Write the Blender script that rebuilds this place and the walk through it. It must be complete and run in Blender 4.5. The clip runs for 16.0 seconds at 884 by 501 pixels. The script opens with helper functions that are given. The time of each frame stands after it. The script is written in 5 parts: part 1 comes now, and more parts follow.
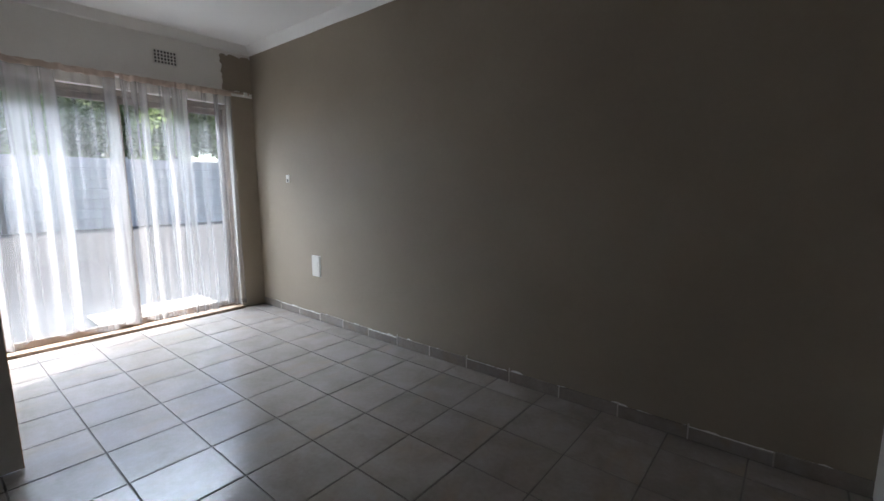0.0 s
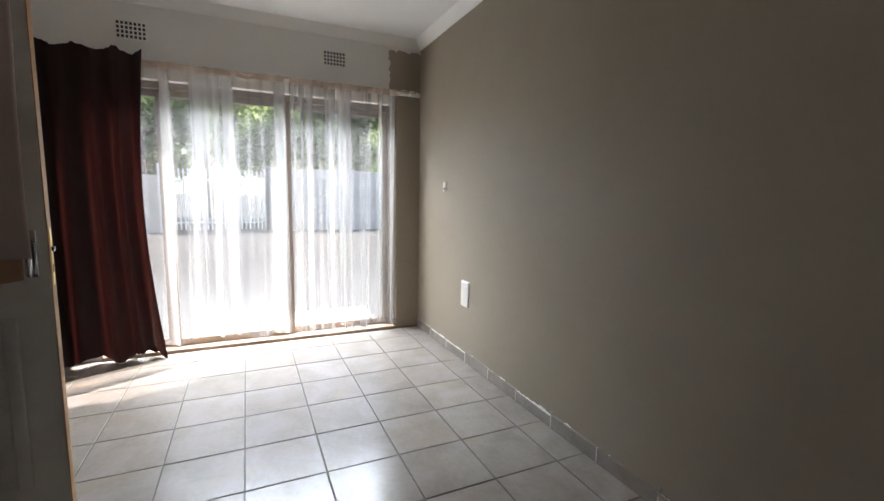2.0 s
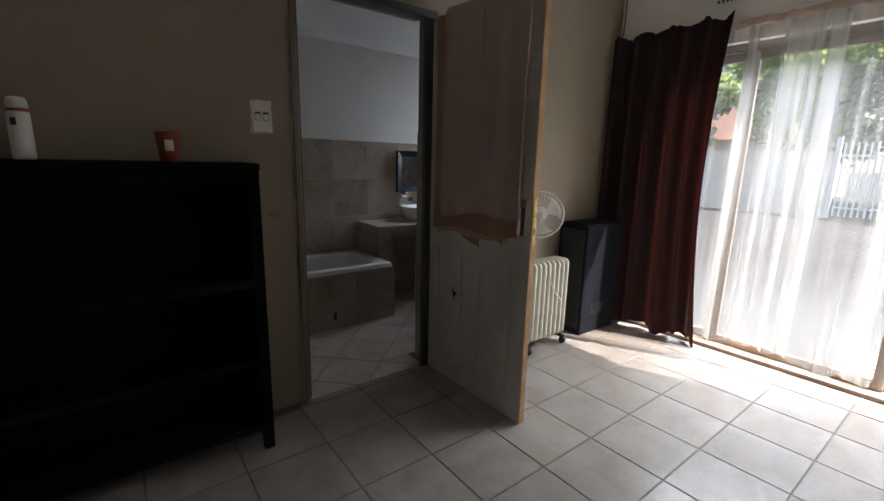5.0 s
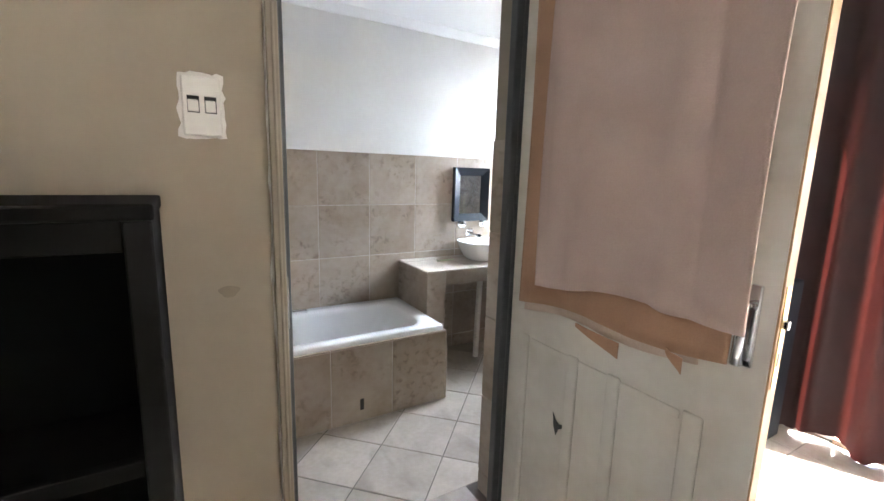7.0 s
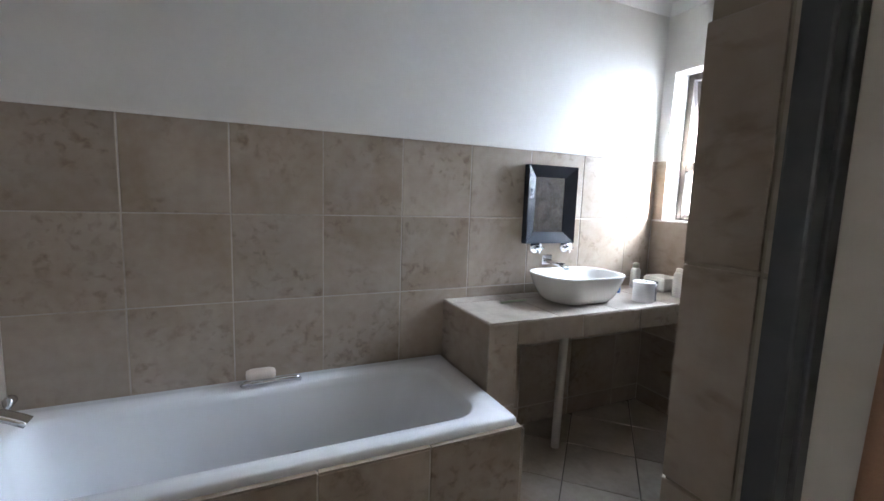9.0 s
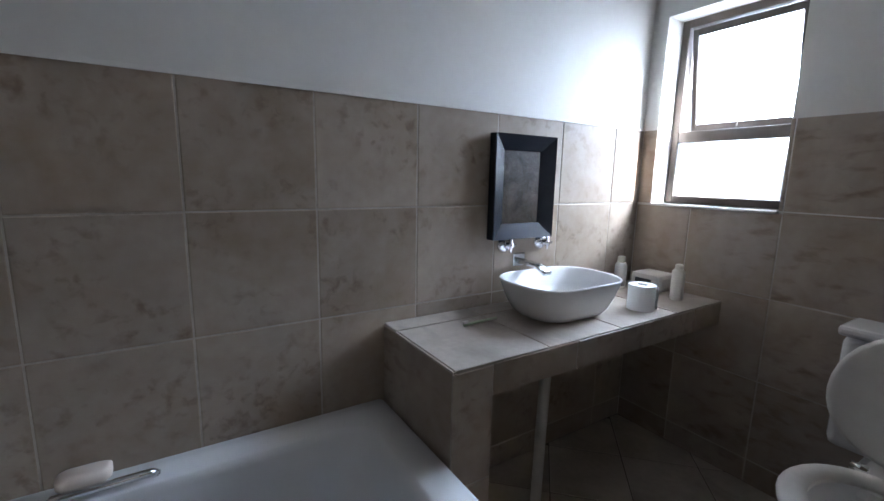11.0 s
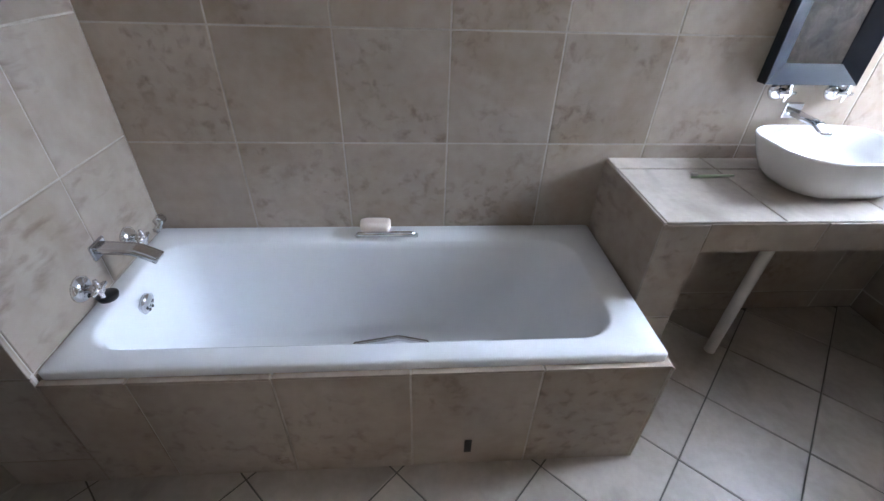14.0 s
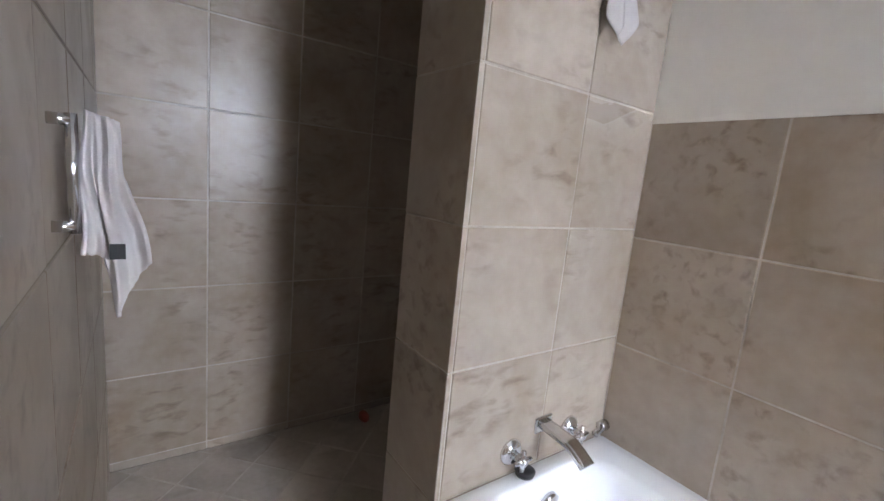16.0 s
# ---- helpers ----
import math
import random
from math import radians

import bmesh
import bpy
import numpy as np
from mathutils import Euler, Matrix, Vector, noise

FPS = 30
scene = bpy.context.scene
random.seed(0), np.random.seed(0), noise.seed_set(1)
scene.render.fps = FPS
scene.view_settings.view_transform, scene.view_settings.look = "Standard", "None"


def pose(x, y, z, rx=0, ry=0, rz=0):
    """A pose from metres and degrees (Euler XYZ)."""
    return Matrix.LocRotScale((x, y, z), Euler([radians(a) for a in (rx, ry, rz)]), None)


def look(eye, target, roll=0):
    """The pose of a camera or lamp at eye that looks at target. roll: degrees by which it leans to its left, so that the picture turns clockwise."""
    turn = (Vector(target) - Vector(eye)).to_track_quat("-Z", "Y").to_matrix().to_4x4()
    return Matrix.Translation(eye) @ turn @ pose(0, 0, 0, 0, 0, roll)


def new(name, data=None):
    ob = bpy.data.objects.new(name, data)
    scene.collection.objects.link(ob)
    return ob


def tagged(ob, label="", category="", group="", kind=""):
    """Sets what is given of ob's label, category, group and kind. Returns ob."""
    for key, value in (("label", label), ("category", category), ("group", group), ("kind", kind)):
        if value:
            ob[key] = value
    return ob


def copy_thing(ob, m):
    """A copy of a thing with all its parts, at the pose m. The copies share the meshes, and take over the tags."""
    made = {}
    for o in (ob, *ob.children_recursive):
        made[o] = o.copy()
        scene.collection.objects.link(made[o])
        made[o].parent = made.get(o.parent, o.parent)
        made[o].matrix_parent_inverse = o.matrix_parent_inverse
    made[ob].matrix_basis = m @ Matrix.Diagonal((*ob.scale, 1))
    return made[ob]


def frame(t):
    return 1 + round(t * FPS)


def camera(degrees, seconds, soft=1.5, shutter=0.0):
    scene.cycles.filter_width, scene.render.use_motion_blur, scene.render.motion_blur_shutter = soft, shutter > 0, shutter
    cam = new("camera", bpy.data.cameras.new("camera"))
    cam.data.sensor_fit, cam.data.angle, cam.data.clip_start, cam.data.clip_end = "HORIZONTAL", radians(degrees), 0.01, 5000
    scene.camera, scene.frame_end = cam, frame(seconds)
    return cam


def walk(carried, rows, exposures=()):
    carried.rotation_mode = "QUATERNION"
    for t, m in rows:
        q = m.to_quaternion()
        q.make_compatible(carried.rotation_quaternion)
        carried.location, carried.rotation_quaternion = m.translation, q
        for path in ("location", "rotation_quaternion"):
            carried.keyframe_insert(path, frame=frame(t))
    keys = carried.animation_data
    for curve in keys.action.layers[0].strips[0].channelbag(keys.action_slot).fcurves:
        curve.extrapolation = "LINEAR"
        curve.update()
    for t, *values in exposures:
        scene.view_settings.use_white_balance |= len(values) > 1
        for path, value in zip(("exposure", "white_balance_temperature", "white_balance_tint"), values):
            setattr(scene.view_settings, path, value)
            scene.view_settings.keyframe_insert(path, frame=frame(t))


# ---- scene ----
cam = camera(91.3, 16.0)
PATH = [
    (0, (0.659, 1.354, 1.323), (-0.596, 2.884, 1.029), -0.2),
    (0.5, (0.504, 1.53, 1.322), (-0.857, 2.97, 1.049), -0.7),
    (1, (0.385, 1.807, 1.332), (-1.194, 3.006, 1.068), 0.5),
    (1.5, (0.22, 2.024, 1.312), (-1.496, 3.021, 1.055), 1.4),
    (2, (0.045, 2.235, 1.312), (-1.762, 3.056, 1.068), 1.0),
    (2.5, (-0.099, 2.457, 1.314), (-2.044, 2.849, 1.061), 2.0),
    (3, (-0.257, 2.615, 1.319), (-2.229, 2.476, 1.021), 3.5),
    (3.5, (-0.42, 2.69, 1.326), (-2.322, 2.159, 1.007), 3.2),
    (4, (-0.484, 2.773, 1.344), (-2.196, 1.803, 0.983), 2.8),
    (4.5, (-0.515, 2.909, 1.334), (-1.977, 1.603, 0.937), 2.8),
    (5, (-0.502, 2.887, 1.331), (-1.696, 1.334, 0.927), 1.4),
    (7.3, (-1.141, 1.755, 1.372), (-2.149, 0.06, 1.038), 1.5),
    (7.5, (-1.198, 1.666, 1.339), (-2.23, -0.02, 1.034), 1.5),
    (8, (-1.381, 1.467, 1.316), (-2.27, -0.3, 1.023), 1.4),
    (8.5, (-1.41, 1.203, 1.266), (-2.251, -0.593, 1.003), 2.15),
    (9, (-1.472, 0.98, 1.24), (-2.312, -0.82, 0.999), 1.9),
    (11.3, (-1.761, 0.428, 1.258), (-2.825, -1.231, 0.916), 1.2),
    (11.5, (-1.748, 0.444, 1.256), (-2.571, -1.34, 0.884), 1.7),
    (12, (-1.726, 0.489, 1.247), (-2.129, -1.422, 0.815), 2.0),
    (12.5, (-1.698, 0.513, 1.244), (-1.732, -1.426, 0.751), 1.9),
    (13, (-1.649, 0.498, 1.234), (-1.542, -1.355, 0.489), 1.1),
    (13.5, (-1.666, 0.503, 1.296), (-1.667, -1.164, 0.192), 0.8),
    (14, (-1.665, 0.529, 1.352), (-1.799, -1.102, 0.202), 2.0),
    (14.5, (-1.638, 0.5, 1.331), (-1.611, -1.189, 0.26), 1.6),
    (15, (-1.585, 0.459, 1.296), (-0.803, -1.256, 0.625), 2.2),
    (15.5, (-1.528, 0.416, 1.289), (-0.167, -0.989, 0.874), 5.1),
    (16, (-1.494, 0.394, 1.277), (0.106, -0.761, 0.949), 5.5),
]
EXPOSURES = [
    (0, 1.75, 5950, 15), (1.0, 2.15, 6450, 15), (2.2, 2.05, 6450, 15), (3.4, 1.7, 6250, 15), (5.2, 2.0, 6500, 15),
    (7.3, 5.0, 6400, 14), (8.0, 4.75, 6600, 14), (8.5, 4.4, 6650, 15), (9, 3.85, 6250, 15), (11.3, 3.05, 5950, 16),
    (12.2, 3.35, 6150, 17), (13.0, 4.3, 6050, 16), (13.5, 4.55, 6250, 17), (14.0, 4.2, 6000, 17), (14.5, 4.25, 6100, 17),
    (15, 4.4, 6400, 18), (16, 4.7, 6650, 19),
]
walk(cam, [(t, look(eye, target, roll)) for t, eye, target, roll in PATH], EXPOSURES)

# ---- world, sun, exposure ----
SUN_AZ = Vector((-0.46, 0.888))
SUN_EL = radians(43)
world = bpy.data.worlds.new("sky")
scene.world = world
world.use_nodes = True
wn = world.node_tree.nodes
sky = wn.new("ShaderNodeTexSky")
sky.sky_type = "NISHITA"
sky.sun_disc = False
sky.sun_elevation = SUN_EL
sky.sun_rotation = math.atan2(SUN_AZ.x, SUN_AZ.y)
wn["Background"].inputs["Strength"].default_value = 0.09
world.node_tree.links.new(sky.outputs[0], wn["Background"].inputs["Color"])
sun = new("sun", bpy.data.lights.new("sun", "SUN"))
sun.data.energy, sun.data.angle, sun.data.color = 5.0, radians(0.6), (1.0, 0.95, 0.88)
sun_from = Vector((SUN_AZ.x * math.cos(SUN_EL), SUN_AZ.y * math.cos(SUN_EL), math.sin(SUN_EL)))
sun.matrix_world = look(sun_from * 30, (0, 0, 0))


def skylight(name, eye, target, width, height, watts, colour=(0.93, 0.97, 1.0)):
    """Area lamp standing in for the sky's light at a window."""
    lamp = new(name, bpy.data.lights.new(name, "AREA"))
    lamp.data.shape, lamp.data.size, lamp.data.size_y = "RECTANGLE", width, height
    lamp.data.energy, lamp.data.color = watts, colour
    lamp.matrix_world = look(eye, target)
    return lamp


skylight("skylight_sliding_door", (-5.6, 2.45, 3.9), (-2.4, 2.45, 0.4), 3.4, 2.0, 265, (0.8, 0.91, 1.0))
skylight("skylight_bathroom", (-4.62, -0.5, 2.0), (-2.0, -0.56, 1.0), 1.1, 1.1, 15, (0.72, 0.86, 1.0))


# ---- materials ----
def material(name, base, rough=0.5, metal=0.0, dark=None, scale=6.0, amount=0.5, fine=60.0, bump=0.0, vary=0.0, spots=None, spot_scale=9.0, spot_at=0.62, distort=0.6, rough_vary=0.0, spot_mask=0.0):
    """Procedural surface: two scales of noise mix base with dark, optional spots, per-object variation and bump."""
    m = bpy.data.materials.new(name)
    m.use_nodes = True
    nt = m.node_tree
    n, l = nt.nodes, nt.links
    b = n["Principled BSDF"]
    b.inputs["Roughness"].default_value = rough
    b.inputs["Metallic"].default_value = metal
    dark = dark or tuple(c * 0.75 for c in base)
    geo = n.new("ShaderNodeNewGeometry")
    info = n.new("ShaderNodeObjectInfo")
    shift = n.new("ShaderNodeVectorMath")
    shift.operation = "MULTIPLY_ADD"
    comb = n.new("ShaderNodeCombineXYZ")
    l.new(info.outputs["Random"], comb.inputs[0])
    l.new(info.outputs["Random"], comb.inputs[1])
    l.new(comb.outputs[0], shift.inputs[0])
    shift.inputs[1].default_value = (37.0, 53.0, 0.0) if vary else (0, 0, 0)
    l.new(geo.outputs["Position"], shift.inputs[2])
    big = n.new("ShaderNodeTexNoise")
    big.inputs["Scale"].default_value = scale
    big.inputs["Detail"].default_value = 6
    big.inputs["Distortion"].default_value = distort
    l.new(shift.outputs[0], big.inputs["Vector"])
    small = n.new("ShaderNodeTexNoise")
    small.inputs["Scale"].default_value = fine
    small.inputs["Detail"].default_value = 4
    l.new(shift.outputs[0], small.inputs["Vector"])
    add = n.new("ShaderNodeMath")
    add.operation = "MULTIPLY_ADD"
    add.inputs[1].default_value = 0.35
    l.new(small.outputs["Fac"], add.inputs[0])
    l.new(big.outputs["Fac"], add.inputs[2])
    ramp = n.new("ShaderNodeMapRange")
    ramp.inputs["From Min"].default_value = 0.45
    ramp.inputs["From Max"].default_value = 0.95
    ramp.inputs["To Max"].default_value = amount
    l.new(add.outputs[0], ramp.inputs["Value"])
    mix = n.new("ShaderNodeMix")
    mix.data_type = "RGBA"
    mix.inputs["A"].default_value = (*base, 1)
    mix.inputs["B"].default_value = (*dark, 1)
    l.new(ramp.outputs[0], mix.inputs["Factor"])
    colour = mix.outputs["Result"]
    if spots:
        sp = n.new("ShaderNodeTexNoise")
        sp.inputs["Scale"].default_value = spot_scale
        sp.inputs["Detail"].default_value = 7
        sp.inputs["Distortion"].default_value = 0.35
        veins = n.new("ShaderNodeMapping")
        veins.inputs["Rotation"].default_value = (radians(38), radians(35), radians(42))
        veins.inputs["Scale"].default_value = (1.0, 0.4, 1.0)
        l.new(shift.outputs[0], veins.inputs["Vector"])
        l.new(veins.outputs[0], sp.inputs["Vector"])
        sr = n.new("ShaderNodeMapRange")
        sr.inputs["From Min"].default_value = spot_at
        sr.inputs["From Max"].default_value = spot_at + 0.2
        sr.inputs["To Max"].default_value = 0.62
        l.new(sp.outputs["Fac"], sr.inputs["Value"])
        amount_out = sr.outputs[0]
        if spot_mask:
            where = n.new("ShaderNodeTexNoise")
            where.inputs["Scale"].default_value = spot_mask
            where.inputs["Detail"].default_value = 2
            l.new(shift.outputs[0], where.inputs["Vector"])
            wr = n.new("ShaderNodeMapRange")
            wr.inputs["From Min"].default_value = 0.43
            wr.inputs["From Max"].default_value = 0.6
            l.new(where.outputs["Fac"], wr.inputs["Value"])
            mul = n.new("ShaderNodeMath")
            mul.operation = "MULTIPLY"
            l.new(sr.outputs[0], mul.inputs[0])
            l.new(wr.outputs[0], mul.inputs[1])
            amount_out = mul.outputs[0]
        m2 = n.new("ShaderNodeMix")
        m2.data_type = "RGBA"
        l.new(amount_out, m2.inputs["Factor"])
        l.new(colour, m2.inputs["A"])
        m2.inputs["B"].default_value = (*spots, 1)
        colour = m2.outputs["Result"]
    if vary:
        hsv = n.new("ShaderNodeHueSaturation")
        mr = n.new("ShaderNodeMapRange")
        mr.inputs["To Min"].default_value = 1 - vary
        mr.inputs["To Max"].default_value = 1 + vary
        l.new(info.outputs["Random"], mr.inputs["Value"])
        l.new(mr.outputs[0], hsv.inputs["Value"])
        l.new(colour, hsv.inputs["Color"])
        colour = hsv.outputs["Color"]
    l.new(colour, b.inputs["Base Color"])
    if rough_vary:
        rr = n.new("ShaderNodeMapRange")
        rr.inputs["To Min"].default_value = max(0.02, rough - rough_vary)
        rr.inputs["To Max"].default_value = rough + rough_vary
        l.new(big.outputs["Fac"], rr.inputs["Value"])
        l.new(rr.outputs[0], b.inputs["Roughness"])
    if bump:
        bp = n.new("ShaderNodeBump")
        bp.inputs["Strength"].default_value = bump
        bp.inputs["Distance"].default_value = 0.004
        l.new(add.outputs[0], bp.inputs["Height"])
        l.new(bp.outputs[0], b.inputs["Normal"])
    return m


def sheer_material():
    m = bpy.data.materials.new("sheer voile")
    m.use_nodes = True
    n, l = m.node_tree.nodes, m.node_tree.links
    n.remove(n["Principled BSDF"])
    clear = n.new("ShaderNodeBsdfTransparent")
    clear.inputs[0].default_value = (1, 0.99, 0.97, 1)
    trans = n.new("ShaderNodeBsdfTranslucent")
    trans.inputs[0].default_value = (0.29, 0.277, 0.262, 1)
    diff = n.new("ShaderNodeBsdfDiffuse")
    diff.inputs[0].default_value = (0.75, 0.7, 0.66, 1)
    cloth = n.new("ShaderNodeMixShader")
    cloth.inputs[0].default_value = 0.4
    l.new(trans.outputs[0], cloth.inputs[1])
    l.new(diff.outputs[0], cloth.inputs[2])
    weave = n.new("ShaderNodeTexNoise")
    weave.inputs["Scale"].default_value = 1.0
    weave.inputs["Detail"].default_value = 5
    place = n.new("ShaderNodeNewGeometry")
    stretch = n.new("ShaderNodeVectorMath")
    stretch.operation = "MULTIPLY"
    stretch.inputs[1].default_value = (2.0, 11.0, 0.2)
    l.new(place.outputs["Position"], stretch.inputs[0])
    l.new(stretch.outputs[0], weave.inputs["Vector"])
    mr = n.new("ShaderNodeMapRange")
    mr.inputs["From Min"].default_value = 0.44
    mr.inputs["From Max"].default_value = 0.6
    mr.inputs["To Min"].default_value = 0.17
    mr.inputs["To Max"].default_value = 0.58
    l.new(weave.outputs["Fac"], mr.inputs["Value"])
    mix = n.new("ShaderNodeMixShader")
    l.new(mr.outputs[0], mix.inputs[0])
    l.new(clear.outputs[0], mix.inputs[1])
    l.new(cloth.outputs[0], mix.inputs[2])
    l.new(mix.outputs[0], n["Material Output"].inputs["Surface"])
    return m


def glass_material(name, rough, tint):
    m = bpy.data.materials.new(name)
    m.use_nodes = True
    b = m.node_tree.nodes["Principled BSDF"]
    b.inputs["Base Color"].default_value = (*tint, 1)
    b.inputs["Roughness"].default_value = rough
    b.inputs["Transmission Weight"].default_value = 1.0
    b.inputs["IOR"].default_value = 1.45
    return m


TAUPE = material("taupe wall paint", (0.315, 0.265, 0.2), 0.55, dark=(0.255, 0.21, 0.158), scale=1.6, amount=0.55, fine=35, bump=0.12)
WHITE = material("white wall paint", (0.78, 0.76, 0.72), 0.6, dark=(0.66, 0.63, 0.58), scale=1.8, amount=0.5, fine=40, bump=0.12)
CEIL = material("white ceiling paint", (0.8, 0.79, 0.77), 0.7, dark=(0.72, 0.7, 0.67), scale=1.2, amount=0.4, fine=50, bump=0.06)
GROUT = material("grey grout", (0.16, 0.14, 0.125), 0.85, dark=(0.08, 0.07, 0.06), scale=7, amount=0.8, bump=0.3)
GROUT_PALE = material("pale grout", (0.6, 0.55, 0.49), 0.85, dark=(0.26, 0.21, 0.165), scale=4, amount=0.8, bump=0.3)
FLOOR_TILE = material("cream glazed floor tile", (0.33, 0.3, 0.275), 0.2, dark=(0.2, 0.163, 0.13), scale=4.5, amount=0.75, fine=40, vary=0.05, spots=(0.3, 0.235, 0.17), spot_scale=6, spot_at=0.56, rough_vary=0.06, bump=0.02)
BATH_FLOOR = material("beige stone floor tile", (0.52, 0.46, 0.4), 0.38, dark=(0.3, 0.25, 0.2), scale=4.5, amount=0.8, fine=40, vary=0.07, spots=(0.22, 0.18, 0.14), spot_scale=8, spot_at=0.56, rough_vary=0.1, bump=0.06)
WALL_TILE = material("sandy stone wall tile", (0.43, 0.365, 0.305), 0.33, dark=(0.29, 0.222, 0.16), scale=2.2, amount=1.0, fine=24, vary=0.08, spots=(0.14, 0.092, 0.06), spot_scale=27, spot_at=0.515, distort=1.1, rough_vary=0.12, bump=0.09, spot_mask=3.6)
ENAMEL = material("white enamel", (0.83, 0.84, 0.85), 0.14, dark=(0.76, 0.77, 0.78), scale=2, amount=0.4, fine=20)
CERAMIC = material("white ceramic", (0.84, 0.83, 0.82), 0.12, dark=(0.77, 0.76, 0.75), scale=3, amount=0.4, fine=20)
CHROME = material("chrome", (0.75, 0.76, 0.78), 0.12, 1.0, dark=(0.6, 0.6, 0.62), scale=20, amount=0.5)
BRASS = material("brass plate", (0.7, 0.5, 0.2), 0.3, 1.0, scale=20)
STEEL = material("dark grey painted steel", (0.075, 0.083, 0.086), 0.36, dark=(0.045, 0.05, 0.052), scale=5, amount=0.8, bump=0.08)
ALU = material("bronze anodised aluminium", (0.3, 0.25, 0.21), 0.4, 0.5, dark=(0.2, 0.165, 0.14), scale=8)
ALU_DARK = material("dark bronze window frame", (0.12, 0.1, 0.088), 0.45, 0.4, dark=(0.07, 0.058, 0.05), scale=8)
SILL = material("worn brown sill", (0.3, 0.2, 0.13), 0.6, dark=(0.15, 0.1, 0.06), scale=8, amount=0.9, bump=0.15)
DOOR_WHITE = material("scuffed white door paint", (0.7, 0.67, 0.61), 0.45, dark=(0.5, 0.45, 0.38), scale=2.6, amount=0.75, fine=18, spots=(0.38, 0.32, 0.25), spot_scale=4, spot_at=0.68, bump=0.06)
DOOR_EDGE = material("bare pine door edge", (0.55, 0.33, 0.16), 0.6, dark=(0.35, 0.19, 0.09), scale=9, amount=0.9, bump=0.1)
TOWEL_PINK = material("dusty pink towelling", (0.55, 0.42, 0.37), 0.95, dark=(0.4, 0.295, 0.255), scale=4, amount=0.7, fine=220, bump=0.6)
TOWEL_TAN = material("tan towelling", (0.47, 0.28, 0.18), 0.95, dark=(0.32, 0.18, 0.115), scale=5, amount=0.7, fine=220, bump=0.6)
TOWEL_WHITE = material("off-white towelling", (0.55, 0.52, 0.51), 0.95, dark=(0.42, 0.39, 0.38), scale=6, amount=0.6, fine=240, bump=0.7)
MAROON = material("maroon curtain cloth", (0.02, 0.0045, 0.0045), 0.9, dark=(0.009, 0.005, 0.005), scale=5, amount=0.8, fine=180, bump=0.3)
BEIGE_CLOTH = material("beige curtain heading", (0.62, 0.5, 0.42), 0.9, dark=(0.45, 0.34, 0.27), scale=8, amount=0.8, fine=150, bump=0.3)
DARKWOOD = material("black-brown wood", (0.005, 0.0042, 0.0036), 0.85, dark=(0.003, 0.0025, 0.002), scale=6, amount=0.8, fine=30, bump=0.1)
INSIDE = material("dark inner board", (0.005, 0.0055, 0.005), 0.8, dark=(0.003, 0.003, 0.003), scale=5)
PLASTIC = material("white plastic", (0.75, 0.73, 0.69), 0.4, dark=(0.64, 0.61, 0.56), scale=12, amount=0.5)
CREAM = material("cream enamelled steel", (0.68, 0.66, 0.56), 0.4, dark=(0.55, 0.52, 0.43), scale=6, amount=0.6)
# Real black parts, and the shade inside holes and gaps painted as black.
BLACK = material("black plastic and hole shade", (0.012, 0.012, 0.013), 0.4, scale=10)
NAVY = material("dark blue-black case", (0.009, 0.012, 0.017), 0.7, dark=(0.005, 0.006, 0.009), scale=6, amount=0.8, bump=0.1)
MIRROR = material("desilvered mirror glass", (0.75, 0.77, 0.8), 0.2, 1.0, dark=(0.26, 0.27, 0.29), scale=16, amount=1.0, fine=90, spots=(0.8, 0.81, 0.82), spot_scale=44, spot_at=0.56, rough_vary=0.12, spot_mask=9)
FRAME_BLUE = material("blue-black lacquer", (0.028, 0.032, 0.042), 0.22, dark=(0.016, 0.018, 0.024), scale=10)
SOAP = material("cream soap", (0.72, 0.62, 0.54), 0.45, dark=(0.62, 0.52, 0.44), scale=20)
PAPER = material("white tissue paper", (0.85, 0.85, 0.86), 0.95, dark=(0.78, 0.78, 0.79), scale=30, bump=0.2)
BLUE = material("blue plastic", (0.02, 0.13, 0.5), 0.35, scale=10)
RED = material("red printed card", (0.32, 0.06, 0.03), 0.5, scale=12)
GREENISH = material("pale green plastic", (0.5, 0.6, 0.42), 0.4, scale=12)
CLEAR = glass_material("clear window glass", 0.0, (0.96, 0.98, 0.97))
FROST = glass_material("frosted window glass", 0.35, (0.95, 0.97, 0.98))
SHEER = sheer_material()


def let_light_through(m, colour, share):
    """Mix a translucent layer into a thin cloth or leaf."""
    n, l = m.node_tree.nodes, m.node_tree.links
    t = n.new("ShaderNodeBsdfTranslucent")
    t.inputs[0].default_value = (*colour, 1)
    mix = n.new("ShaderNodeMixShader")
    mix.inputs[0].default_value = share
    l.new(n["Principled BSDF"].outputs[0], mix.inputs[1])
    l.new(t.outputs[0], mix.inputs[2])
    l.new(mix.outputs[0], n["Material Output"].inputs["Surface"])


let_light_through(MAROON, (0.12, 0.022, 0.017), 0.035)
PAVING = material("pale concrete paving", (0.07, 0.068, 0.066), 0.85, dark=(0.036, 0.035, 0.034), scale=0.5, amount=0.8, fine=9, bump=0.3)
PRECAST = material("white painted precast slab", (0.5, 0.49, 0.48), 0.75, dark=(0.38, 0.36, 0.34), scale=1.2, amount=0.8, fine=12, vary=0.05, bump=0.2)
RAILWHITE = material("white painted steel", (0.75, 0.75, 0.74), 0.45, scale=8)
BARK = material("grey-brown bark", (0.12, 0.09, 0.065), 0.9, dark=(0.06, 0.045, 0.03), scale=5, amount=0.9, bump=0.6)
